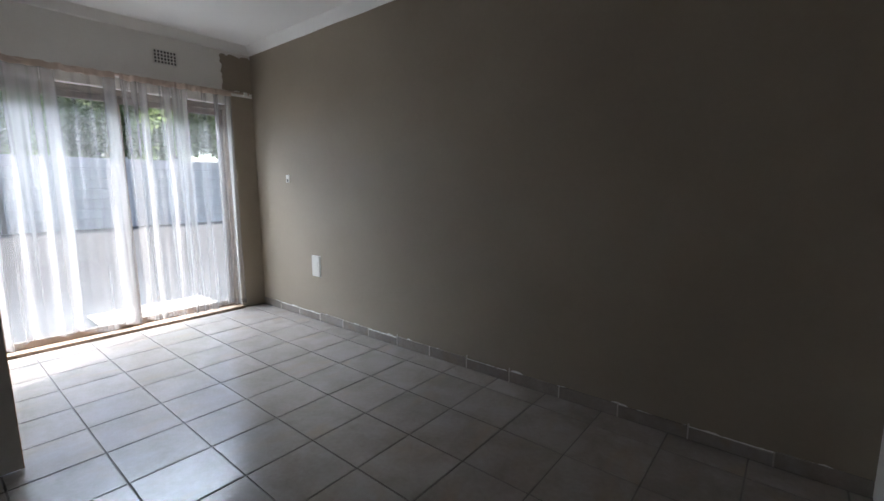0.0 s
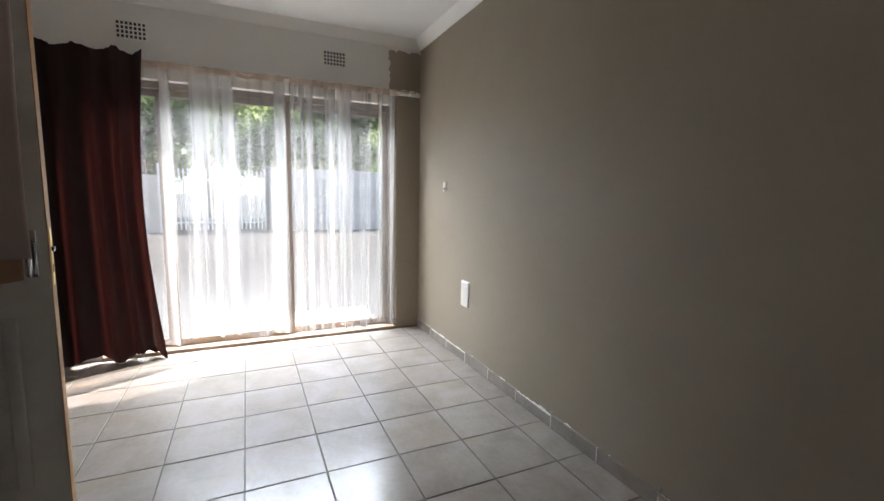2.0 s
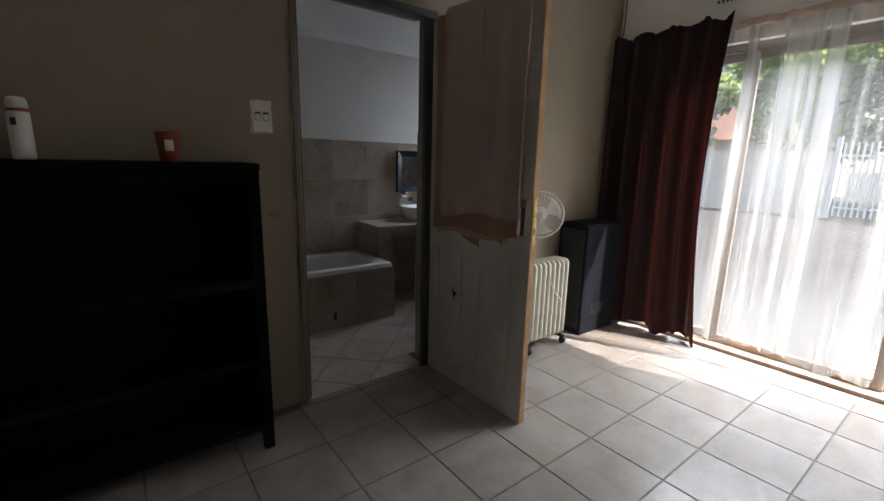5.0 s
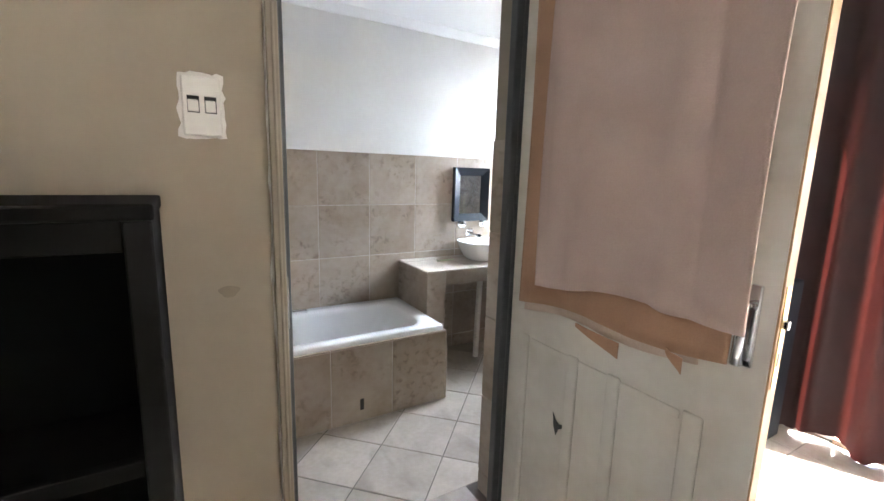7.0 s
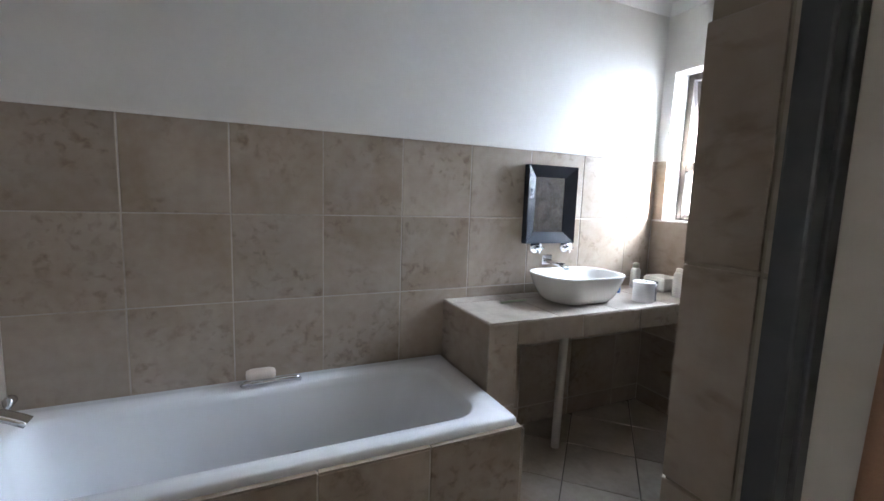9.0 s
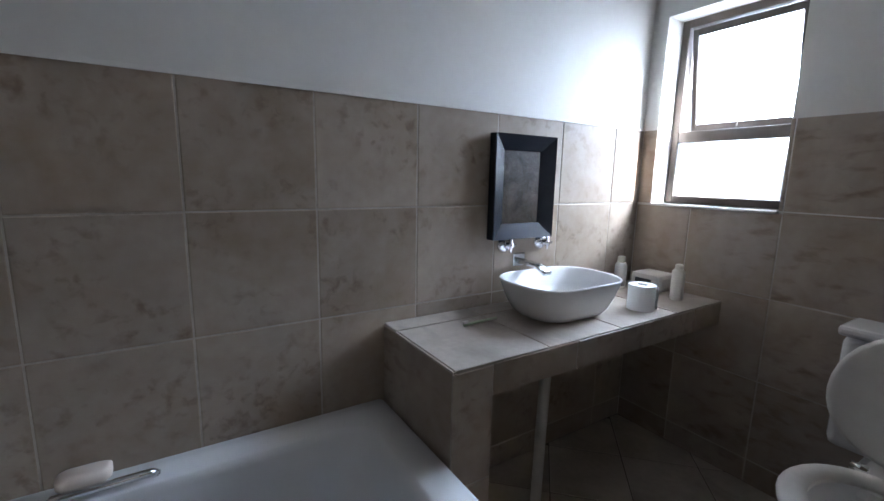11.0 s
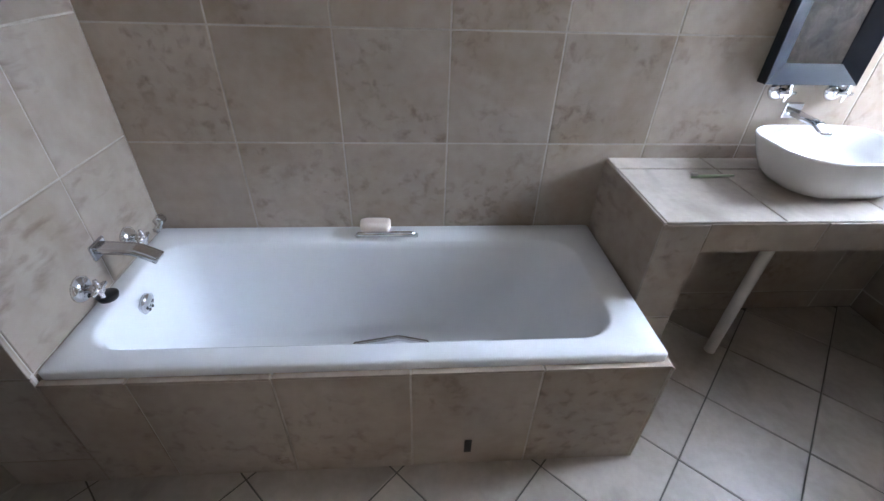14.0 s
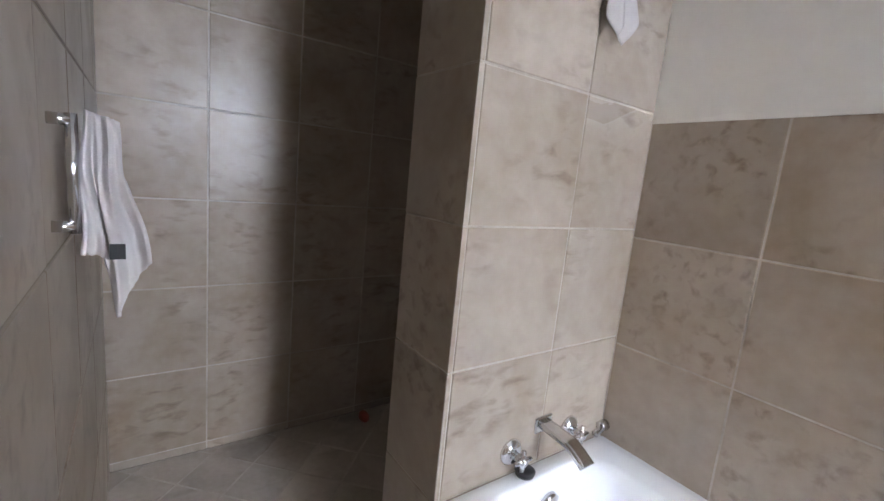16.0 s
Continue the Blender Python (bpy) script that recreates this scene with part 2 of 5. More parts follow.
LEAF = material("green leaves", (0.12, 0.19, 0.065), 0.6, dark=(0.065, 0.11, 0.035), scale=1.5, amount=0.9, fine=6)
let_light_through(LEAF, (0.34, 0.44, 0.18), 0.6)
RENDER_WALL = material("pale plaster", (0.6, 0.55, 0.48), 0.8, dark=(0.48, 0.43, 0.37), scale=1.0, amount=0.7, bump=0.2)
ROOF = material("red-brown roof tile", (0.26, 0.13, 0.09), 0.8, dark=(0.15, 0.08, 0.055), scale=2, amount=0.8, bump=0.3)

for dull in (DARKWOOD, INSIDE, NAVY):
    dull.node_tree.nodes["Principled BSDF"].inputs["Specular IOR Level"].default_value = 0.12


# ---- building helpers ----
def link(name, bm, mat, smooth=False):
    me = bpy.data.meshes.new(name)
    bmesh.ops.recalc_face_normals(bm, faces=bm.faces)
    bm.to_mesh(me)
    bm.free()
    me.materials.append(mat)
    if smooth:
        for p in me.polygons:
            p.use_smooth = True
    return new(name, me)


def part(name, bm, mat, parent, label="", smooth=False):
    ob = link(name, bm, mat, smooth)
    ob.parent = parent
    if label:
        tagged(ob, label)
    return ob


def empty(name, at=(0, 0, 0)):
    ob = new(name)
    ob.location = at
    ob.empty_display_size = 0.1
    return ob


def box(x0, x1, y0, y1, z0, z1, bevel=0.0, bm=None, segments=2):
    """Box between limits, with rounded edges; added to bm if given."""
    out = bm or bmesh.new()
    b = bmesh.new()
    bmesh.ops.create_cube(b, size=1)
    for v in b.verts:
        v.co = Vector(((x0 + x1) / 2 + v.co.x * (x1 - x0), (y0 + y1) / 2 + v.co.y * (y1 - y0), (z0 + z1) / 2 + v.co.z * (z1 - z0)))
    if bevel:
        bmesh.ops.bevel(b, geom=list(b.edges), offset=bevel, segments=segments, affect="EDGES", profile=0.5)
    me = bpy.data.meshes.new("tmp")
    b.to_mesh(me)
    b.free()
    out.from_mesh(me)
    bpy.data.meshes.remove(me)
    return out


def tube(points, radius, bm=None, sides=12, cap=True):
    """Round tube along points; radius a number or a list."""
    out = bm or bmesh.new()
    pts = [Vector(p) for p in points]
    rings = []
    for i, p in enumerate(pts):
        d = (pts[min(i + 1, len(pts) - 1)] - pts[max(i - 1, 0)]).normalized()
        a = d.orthogonal().normalized() if i == 0 else (side - d * side.dot(d)).normalized()
        side = a
        b = d.cross(a)
        r = radius[i] if isinstance(radius, (list, tuple)) else radius
        rings.append([out.verts.new(p + (a * math.cos(t) + b * math.sin(t)) * r) for t in (2 * math.pi * k / sides for k in range(sides))])
    for r0, r1 in zip(rings, rings[1:]):
        for k in range(sides):
            out.faces.new((r0[k], r0[(k + 1) % sides], r1[(k + 1) % sides], r1[k]))
    if cap:
        out.faces.new(rings[0][::-1])
        out.faces.new(rings[-1])
    return out


def loops(rings, bm=None, cap_first=False, cap_last=True):
    """Skin through rings of equally many points."""
    out = bm or bmesh.new()
    made = [[out.verts.new(p) for p in ring] for ring in rings]
    n = len(made[0])
    for r0, r1 in zip(made, made[1:]):
        for k in range(n):
            out.faces.new((r0[k], r0[(k + 1) % n], r1[(k + 1) % n], r1[k]))
    if cap_first:
        out.faces.new(made[0][::-1])
    if cap_last:
        out.faces.new(made[-1])
    return out


def round_rect(x0, x1, y0, y1, z, r, k=6):
    pts = []
    for cx, cy, a0 in ((x1 - r, y1 - r, 0), (x0 + r, y1 - r, 90), (x0 + r, y0 + r, 180), (x1 - r, y0 + r, 270)):
        for i in range(k + 1):
            a = radians(a0 + 90 * i / k)
            pts.append((cx + r * math.cos(a), cy + r * math.sin(a), z))
    return pts


def ellipse(cx, cy, z, a, b, n=32):
    return [(cx + a * math.cos(2 * math.pi * i / n), cy + b * math.sin(2 * math.pi * i / n), z) for i in range(n)]


def sheet(nu, nv, f, thick=0.0):
    """Cloth sheet from f(u, v), u and v in 0..1, given a thickness."""
    bm = bmesh.new()
    g = [[bm.verts.new(f(i / nu, j / nv)) for j in range(nv + 1)] for i in range(nu + 1)]
    for i in range(nu):
        for j in range(nv):
            bm.faces.new((g[i][j], g[i + 1][j], g[i + 1][j + 1], g[i][j + 1]))
    if thick:
        bmesh.ops.recalc_face_normals(bm, faces=bm.faces)
        bmesh.ops.solidify(bm, geom=list(bm.faces), thickness=thick)
    return bm


def structure(name, bm, mat, label, category):
    return tagged(link(name, bm, mat), label, category, kind="structure")


# ---- structure: the plan ----
W, E, S, N = -4.0, 1.02, 0.697, 3.811          # bedroom inner faces
BW, BE, BS, BN = -3.75, 0.47, -0.885, 0.50     # bathroom and shower inner faces
CB, CBATH = 2.77, 2.37                         # ceilings
DX0, DX1, DTOP = -2.05, -1.28, 2.12            # bathroom doorway
SY0, SY1, STOP = 1.18, 3.56, 2.17              # sliding door opening
PX0, PX1, PY = -0.741, -0.485, -0.2            # partition beside the bath
GX, GY = 0.003, 0.003                          # grout depth

floor = structure("floor", box(W - 0.25, E + 0.2, BS - 0.2, N + 0.2, -0.25, -0.003), GROUT, "grey-grouted floor slab under cream tiles", "floor")
wall_north = structure("wall_north", box(W, E, N, N + 0.2, 0, CB), TAUPE, "taupe painted plaster wall with uneven edges", "wall")
wall_east = structure("wall_east", box(E, E + 0.15, S - 0.2, N + 0.2, 0, CB), WHITE, "white painted plaster wall", "wall")
wall_west = bmesh.new()
box(W - 0.22, W, S - 0.2, SY0, 0, CB, bm=wall_west)
box(W - 0.22, W, SY1, N + 0.2, 0, CB, bm=wall_west)
box(W - 0.22, W, SY0, SY1, STOP, CB, bm=wall_west)
wall_west = structure("wall_west", wall_west, WHITE, "white painted wall round the sliding glass door", "wall")
wall_south = bmesh.new()
box(W, DX0 - 0.04, BN + 0.045, S, 0, CB, bm=wall_south)
box(DX1 + 0.02, E, BN, S, 0, CB, bm=wall_south)
box(DX0 - 0.04, DX1 + 0.02, BN, S, DTOP + 0.04, CB, bm=wall_south)
wall_south = structure("wall_south", wall_south, TAUPE, "taupe painted wall with the bathroom doorway", "wall")
ceiling = structure("ceiling", box(W - 0.2, E + 0.15, S, N + 0.2, CB, CB + 0.12), CEIL, "white painted plasterboard ceiling", "ceiling")


def cornice(points, size, name):
    """Coved cornice run between two points, profile towards the room given by the inward direction."""
    (ax, ay), (bx, by), (ix, iy), top = points
    prof = [(0, 0), (0, -size), (0.25, -0.85 * size), (0.55, -0.55 * size), (0.85, -0.22 * size), (1.0, 0)]
    bm = bmesh.new()
    steps = 40
    rows = []
    for k in range(steps + 1):
        t = k / steps
        px, py = ax + (bx - ax) * t, ay + (by - ay) * t
        wob = 0.006 * noise.noise((px * 3, py * 3, top))
        rows.append([bm.verts.new((px + ix * (u * size), py + iy * (u * size), top + w + (wob if 0 < i < 3 else 0))) for i, (u, w) in enumerate(prof)])
    for r0, r1 in zip(rows, rows[1:]):
        for i in range(len(prof)):
            j = (i + 1) % len(prof)
            bm.faces.new((r0[i], r0[j], r1[j], r1[i]))
    return structure(name, bm, CEIL, "white coved plaster cornice, unevenly edged", "cornice")


cornice(((W, N - 0.001), (E, N - 0.001), (0, -1), CB), 0.075, "trim_cornice_north")
cornice(((W + 0.001, S), (W + 0.001, N), (1, 0), CB), 0.075, "trim_cornice_west")
cornice(((W, S + 0.001), (E, S + 0.001), (0, 1), CB), 0.075, "trim_cornice_south")

# bathroom shell
wall_bath_south = structure("wall_bath_south", box(BW - 0.2, BE + 0.2, BS - 0.2, BS - GY, 0, CBATH), WHITE, "white painted bathroom wall above stone tiles", "wall")
WY0, WY1, WZ0, WZ1 = -0.815, -0.285, 1.155, 2.0
bw = bmesh.new()
box(BW - 0.25, BW - GX, BS - 0.2, WY0, 0, CBATH, bm=bw)
box(BW - 0.25, BW - GX, WY1, BN + 0.045, 0, CBATH, bm=bw)
box(BW - 0.25, BW - GX, WY0, WY1, 0, WZ0, bm=bw)
box(BW - 0.25, BW - GX, WY0, WY1, WZ1, CBATH, bm=bw)
wall_bath_west = structure("wall_bath_west", bw, WHITE, "white painted bathroom wall with a small window", "wall")
wall_shower_east = structure("wall_shower_east", box(BE + GX, BE + 0.15, BS - 0.2, BN, 0, CBATH), GROUT_PALE, "tiled shower wall", "wall")
partition = structure("wall_partition", box(PX0 + GX, PX1 - GX, BS, PY - GY, 0, CBATH), GROUT_PALE, "stone-tiled partition between bath and shower", "wall")
ceiling_bath = structure("ceiling_bath", box(BW - 0.2, BE + 0.15, BS - 0.2, BN + 0.05, CBATH, CBATH + 0.1), CEIL, "white bathroom ceiling", "ceiling")
cornice(((BW, BS + 0.001), (PX0, BS + 0.001), (0, 1), CBATH), 0.05, "trim_cornice_bath")
cornice(((BW + 0.001, BS), (BW + 0.001, BN), (1, 0), CBATH), 0.05, "trim_cornice_bath_west")

# ragged taupe paint carried round the corner on the west wall
random.seed(4)


def ragged(y0, y1, z0, z1, sides):
    edge = []
    for a, b, rough in (((y0, z0), (y1, z0), "b" in sides), ((y1, z0), (y1, z1), False), ((y1, z1), (y0, z1), "t" in sides), ((y0, z1), (y0, z0), "l" in sides)):
        n = 14
        for i in range(n):
            t = i / n
            j = random.uniform(-0.014, 0.014) if rough else 0
            y, z = a[0] + (b[0] - a[0]) * t, a[1] + (b[1] - a[1]) * t
            edge.append((y + (j if a[0] == b[0] else 0), z + (j if a[1] == b[1] else 0)))
    bm = bmesh.new()
    r = bmesh.ops.extrude_face_region(bm, geom=[bm.faces.new([bm.verts.new((W - 0.001, y, z)) for y, z in edge])])
    for v in r["geom"]:
        if isinstance(v, bmesh.types.BMVert):
            v.co.x += 0.004
    return bm


structure("trim_paint_patch", ragged(3.50, N - 0.001, 2.31, 2.66, "tlb"), TAUPE, "ragged taupe paint patch on a white wall", "paint patch")
structure("trim_paint_strip", ragged(3.545, N - 0.001, 0.0, 2.26, ""), TAUPE, "taupe painted strip beside the sliding door", "paint")

# ---- sliding door ----
slide = tagged(empty("sliding_door", (W - 0.1, SY0, 0)), "bronze aluminium sliding glass door on a worn brown sill", "door", kind="structure")
slide.name = "door_1"


def under(ob, parent):
    """Parent without moving: the parent stands unrotated at its location."""
    ob.parent = parent
    ob.matrix_parent_inverse = Matrix.Translation(-parent.location)
    return ob


def put(name, bm, mat, parent, label="", smooth=False):
    ob = link(name, bm, mat, smooth)
    if label:
        tagged(ob, label)
    return under(ob, parent)


fx0, fx1 = W - 0.14, W - 0.06
put("frame_top", box(fx0, fx1, SY0, SY1, STOP - 0.055, STOP, 0.004), ALU, slide)
put("frame_jamb", box(fx0, fx1, SY0, SY0 + 0.05, 0.03, STOP - 0.055, 0.004), ALU, slide)
put("frame_jamb", box(fx0, fx1, SY1 - 0.05, SY1, 0.03, STOP - 0.055, 0.004), ALU, slide)
put("sill", box(W - 0.2, W + 0.035, SY0, SY1, -0.002, 0.03, 0.006), SILL, slide, "worn brown timber sill")
for y0, y1, x in ((SY0 + 0.05, 1.66, fx0 + 0.01), (1.655, 2.62, fx0 + 0.042), (2.565, SY1 - 0.05, fx0 + 0.01)):
    sash = put("sash", box(x, x + 0.028, y0, y0 + 0.05, 0.03, STOP - 0.055, 0.003), ALU, slide)
    for nm, lim in (("sash_stile", (y1 - 0.05, y1, 0.03, STOP - 0.055)), ("sash_rail", (y0 + 0.05, y1 - 0.05, 0.03, 0.09)), ("sash_rail", (y0 + 0.05, y1 - 0.05, STOP - 0.11, STOP - 0.055))):
        put(nm, box(x, x + 0.028, *lim, 0.003), ALU, slide)
    pane = put("pane", box(x + 0.011, x + 0.016, y0 + 0.05, y1 - 0.05, 0.09, STOP - 0.11), CLEAR, slide, "clear glass pane")
    pane.visible_shadow = False

# white batten above the door and the beige rod sleeve
batten = tagged(link("pelmet_batten", box(W, W + 0.03, SY0 - 0.4, N - 0.03, 2.265, 2.305, 0.004), WHITE), "white painted timber batten above the sliding door", "pelmet")


def sheer_panel(y0, y1, seed, folds, hem, name, label):
    """Sheer voile panel with soft uneven folds and a heading."""
    rnd = random.Random(seed)
    ph = [rnd.uniform(0, 6.28) for _ in range(6)]

    def wave(u, v):
        drop = 1 - v
        a = 0.012 + 0.02 * drop
        return a * math.sin(folds * 6.283 * u + ph[0] + 1.5 * math.sin(5 * u + ph[1])) + 0.28 * a * math.sin(folds * 2.3 * 6.283 * u + ph[2] + 2.0 * drop) + 0.01 * math.sin(3 * 6.283 * u + ph[3])

    def f(u, v):
        z = hem + 0.02 * math.sin(9 * u + ph[4]) + 0.012 * math.sin(23 * u + ph[5])
        y = y0 + (y1 - y0) * u + 0.015 * (1 - v) * math.sin(folds * 6.283 * u + ph[2])
        return (W + 0.075 + wave(u, v), y, z + (2.27 - z) * v)

    thing = tagged(empty(name, (W + 0.075, (y0 + y1) / 2, 0)), label, "curtain", group="sheer curtains at the sliding door")
    put("cloth", sheet(170, 24, f), SHEER, thing, "", True)

    def head(u, v):
        return (W + 0.078 + wave(u, 1) * 0.8 + 0.006, y0 + (y1 - y0) * u, 2.235 + 0.05 * v + 0.004 * math.sin(60 * u))
    put("heading", sheet(150, 2, head, 0.003), BEIGE_CLOTH, thing, "gathered beige heading tape")

    def hemf(u, v):
        p = f(u, 0.0)
        return (p[0] + 0.001, p[1], p[2] + 0.045 * v)
    put("hem", sheet(170, 1, hemf), SHEER, thing)
    return thing


sheer_panel(1.52, 2.565, 3, 6, 0.10, "sheer_curtain", "warm white sheer voile curtain hanging at the sliding door")
sheer_panel(2.6, 3.55, 8, 9, 0.075, "sheer_curtain", "closely gathered warm white sheer voile curtain")
rod = tagged(link("curtain_rod", tube([(W + 0.07, 0.72, 2.285), (W + 0.07, 2.2, 2.272), (W + 0.07, 3.74, 2.285)], 0.011), BEIGE_CLOTH, True), "beige covered curtain rod above the sliding door", "curtain rod")
bracket = tagged(link("rod_bracket", box(W + 0.001, W + 0.085, 3.68, 3.72, 2.262, 2.3, 0.004), WHITE), "white bracket holding the curtain rod", "bracket")


def maroon(u, v):
    d = 1 - v
    a = 0.02 + 0.028 * d
    x = W + 0.12 + a * math.sin(5.2 * 6.283 * u + 0.8 * math.sin(7 * u)) + 0.012 * math.sin(31 * u + 3 * d) - 0.05 * d * u
    y = 0.725 + (0.86 + 0.05 * d - 0.07 * math.sin(3.14 * v) * (u > 0.5) * (u - 0.5) * 2) * u + 0.01 * math.sin(12 * u) * d
    z0 = 0.03 + 0.03 * math.sin(17 * u) + 0.025 * noise.noise((u * 24, 1, 2))
    z1 = 2.33 + 0.02 * math.sin(26 * u) + 0.018 * noise.noise((u * 30, 5, 1)) - 0.02 * (1 - u)
    return (x, y, z0 + (z1 - z0) * v)


dark = tagged(empty("maroon_curtain", (W + 0.12, 1.15, 0)), "heavy maroon curtain with a frayed hem and torn heading", "curtain")
put("cloth", sheet(150, 40, maroon), MAROON, dark, "", True)
tagged(link("cable", tube([(W + 0.03, 0.74, CB - 0.06), (W + 0.02, 0.735, 2.6), (W + 0.035, 0.745, 2.45), (W + 0.07, 0.75, 2.29)], 0.004), BLACK, True), "thin black cable running down the wall corner", "cable")


def air_vent(y0, y1, z0, z1):
    v = tagged(empty("air_vent", (W, (y0 + y1) / 2, z0)), "white plaster airbrick with rows of square holes", "vent", group="airbricks above the sliding door")
    # Black sheet on the wall paints the shade inside the holes.
    put("backing", box(W - 0.001, W + 0.002, y0, y1, z0, z1), BLACK, v)
    nx, nz = 7, 4
    px, pz = (y1 - y0) / nx, (z1 - z0) / nz
    for i in range(nx + 1):
        put("bar", box(W, W + 0.012, y0 + i * px - 0.0045, y0 + i * px + 0.0045, z0 - 0.006, z1 + 0.006, 0.002), WHITE, v)
    for j in range(nz + 1):
        put("crossbar", box(W, W + 0.0105, y0 - 0.006, y1 + 0.006, z0 + j * pz - 0.0045, z0 + j * pz + 0.0045, 0.002), WHITE, v)
    return v


air_vent(1.41, 1.60, 2.44, 2.565)
air_vent(2.90, 3.09, 2.45, 2.57)


def plate(name, label, cx, cz, w, h, y, out, category="switch"):
    t = tagged(empty(name, (cx, y, cz)), label, category)
    put("plate", box(cx - w / 2, cx + w / 2, min(y, y + out * 0.012), max(y, y + out * 0.012), cz - h / 2, cz + h / 2, 0.004), PLASTIC, t)
    return t


sw = plate("light_switch", "white double light switch with a ragged paint edge", -1.1, 1.512, 0.082, 0.135, S, 1)
rim = bmesh.new()
edge_rnd = random.Random(21)
rim_pts = []
for (ax, az), (bx, bz_) in zip(((-1.148, 1.44), (-1.051, 1.44), (-1.051, 1.588), (-1.148, 1.588)), ((-1.051, 1.44), (-1.051, 1.588), (-1.148, 1.588), (-1.148, 1.44))):
    for i in range(9):
        t = i / 9
        rim_pts.append((ax + (bx - ax) * t + edge_rnd.uniform(-0.004, 0.004), az + (bz_ - az) * t + edge_rnd.uniform(-0.004, 0.004)))
put("surround", loops([[(px, S + d, pz) for px, pz in rim_pts] for d in (-0.001, 0.003)], rim), WHITE, sw, "ragged unpainted plaster edge")
for cx in (-1.118, -1.082):
    # Raised black box paints the shade in the gap round the rocker.
    put("recess", box(cx - 0.0125, cx + 0.0125, S + 0.0095, S + 0.0135, 1.497, 1.535), BLACK, sw)
    put("rocker", box(cx - 0.0105, cx + 0.0115, S + 0.01, S + 0.0175, 1.499, 1.526, 0.002), PLASTIC, sw)
so = plate("wall_socket", "white blank socket plate on the taupe wall", -2.955, 0.548, 0.125, 0.195, N, -1, "socket")
put("surround", box(-3.024, -2.886, N - 0.003, N + 0.001, 0.444, 0.655, 0.002), WHITE, so)
put("cover", box(-2.99, -2.92, N - 0.016, N - 0.011, 0.49, 0.6, 0.002), PLASTIC, so)
ho = plate("bell_box", "small white broken bell box on the taupe wall", -3.375, 1.405, 0.05, 0.075, N, -1, "wall box")
# No cut in the plate: a black patch paints the dark inside.
put("opening", box(-3.385, -3.36, N - 0.0135, N - 0.011, 1.375, 1.4), BLACK, ho)

# ---- bathroom doorway and door ----
frame_in = tagged(empty("door_2", (DX0, S, 0)), "dark grey steel door frame of the bathroom", "door frame", kind="structure")
for x0, x1 in ((DX0 - 0.04, DX0), (DX1, DX1 + 0.02)):
    put("jamb", box(x0, x1, 0.692 if x0 < DX0 else 0.645, S + (0.035 if x0 < DX0 else 0.008), 0, DTOP, 0.003), STEEL, frame_in)
put("stop", box(DX0, DX0 + 0.03, 0.692, S + 0.03, 0, DTOP, 0.004), STEEL, frame_in)
put("stop", box(DX1 - 0.014, DX1, 0.645, 0.68, 0, DTOP, 0.003), STEEL, frame_in)
put("lintel", box(DX0 - 0.04, DX1 + 0.02, 0.645, S + 0.035, DTOP, DTOP + 0.04, 0.003), STEEL, frame_in)
put("painted_face", box(DX1 + 0.004, DX1 + 0.034, S + 0.0085, S + 0.02, 0, DTOP + 0.035, 0.004), TAUPE, frame_in, "steel edge painted over in the wall's taupe")
put("painted_bead", box(DX1 + 0.014, DX1 + 0.022, S + 0.019, S + 0.025, 0, DTOP + 0.03, 0.003), TAUPE, frame_in)
put("strike_plate", box(DX1 - 0.002, DX1 + 0.001, 0.672, 0.7, 0.93, 1.08), CHROME, frame_in)

structure("trim_peeled_plaster", sheet(2, 120, lambda u, v: (-1.2455 + (u - 0.5) * (0.004 + 0.012 * max(0, noise.noise((3, 1, v * 26)))) + 0.004 * noise.noise((1, 2, v * 9)), S + 0.0015, 0.01 + 2.1 * v), 0.003), WHITE, "ragged peeled plaster line beside the door frame", "plaster")
LX0, LX1, LY0, LY1, LTOP = -2.095, -2.057, 0.737, 1.548, 2.1
door = tagged(empty("bathroom_door", (LX0, LY0, 0.01)), "scuffed white moulded panel door standing open", "door")
put("leaf", box(LX0, LX1, LY0, LY1 - 0.004, 0.012, LTOP, 0.002), DOOR_WHITE, door)
put("edge", box(LX0 + 0.001, LX1 - 0.001, LY1 - 0.0045, LY1, 0.012, LTOP, 0.001), DOOR_EDGE, door, "bare pine lock edge")
for yc, wd in ((0.827, 0.03), (1.042, 0.042), (1.19, 0.042), (1.412, 0.05)):
    rib = box(LX1 - 0.001, LX1 + 0.009, yc - wd / 2, yc + wd / 2, 0.14, 0.828, 0.007, segments=3)
    put("panel_moulding", rib, DOOR_WHITE, door, "", True)
for zz in (0.16, 0.808):
    put("panel_rail", box(LX1 - 0.001, LX1 + 0.0035, 0.85, 1.38, zz - 0.012, zz + 0.012, 0.003), DOOR_WHITE, door)
# Punched hole as a flat black plate; its inner shade is painted, not cut.
hole = [(LX1 + 0.0068, 1.006 + a, 0.575 + b) for a, b in ((-0.026, 0.034), (-0.012, 0.012), (0.002, 0.004), (0.026, 0.014), (0.014, -0.006), (0.002, -0.012), (-0.008, -0.04), (-0.02, -0.012))]
bm = bmesh.new()
r = bmesh.ops.extrude_face_region(bm, geom=[bm.faces.new([bm.verts.new(p) for p in hole])])
for v in r["geom"]:
    if isinstance(v, bmesh.types.BMVert):
        v.co.x -= 0.002
put("broken_hole", bm, BLACK, door, "jagged dark hole punched in the panel")
put("lock_plate", box(LX0 + 0.009, LX1 - 0.009, LY1 - 0.001, LY1 + 0.002, 0.95, 1.17, 0.001), BRASS, door, "brass lock plate")
put("latch", box(LX0 + 0.013, LX1 - 0.013, LY1, LY1 + 0.012, 1.08, 1.1, 0.003), CHROME, door)
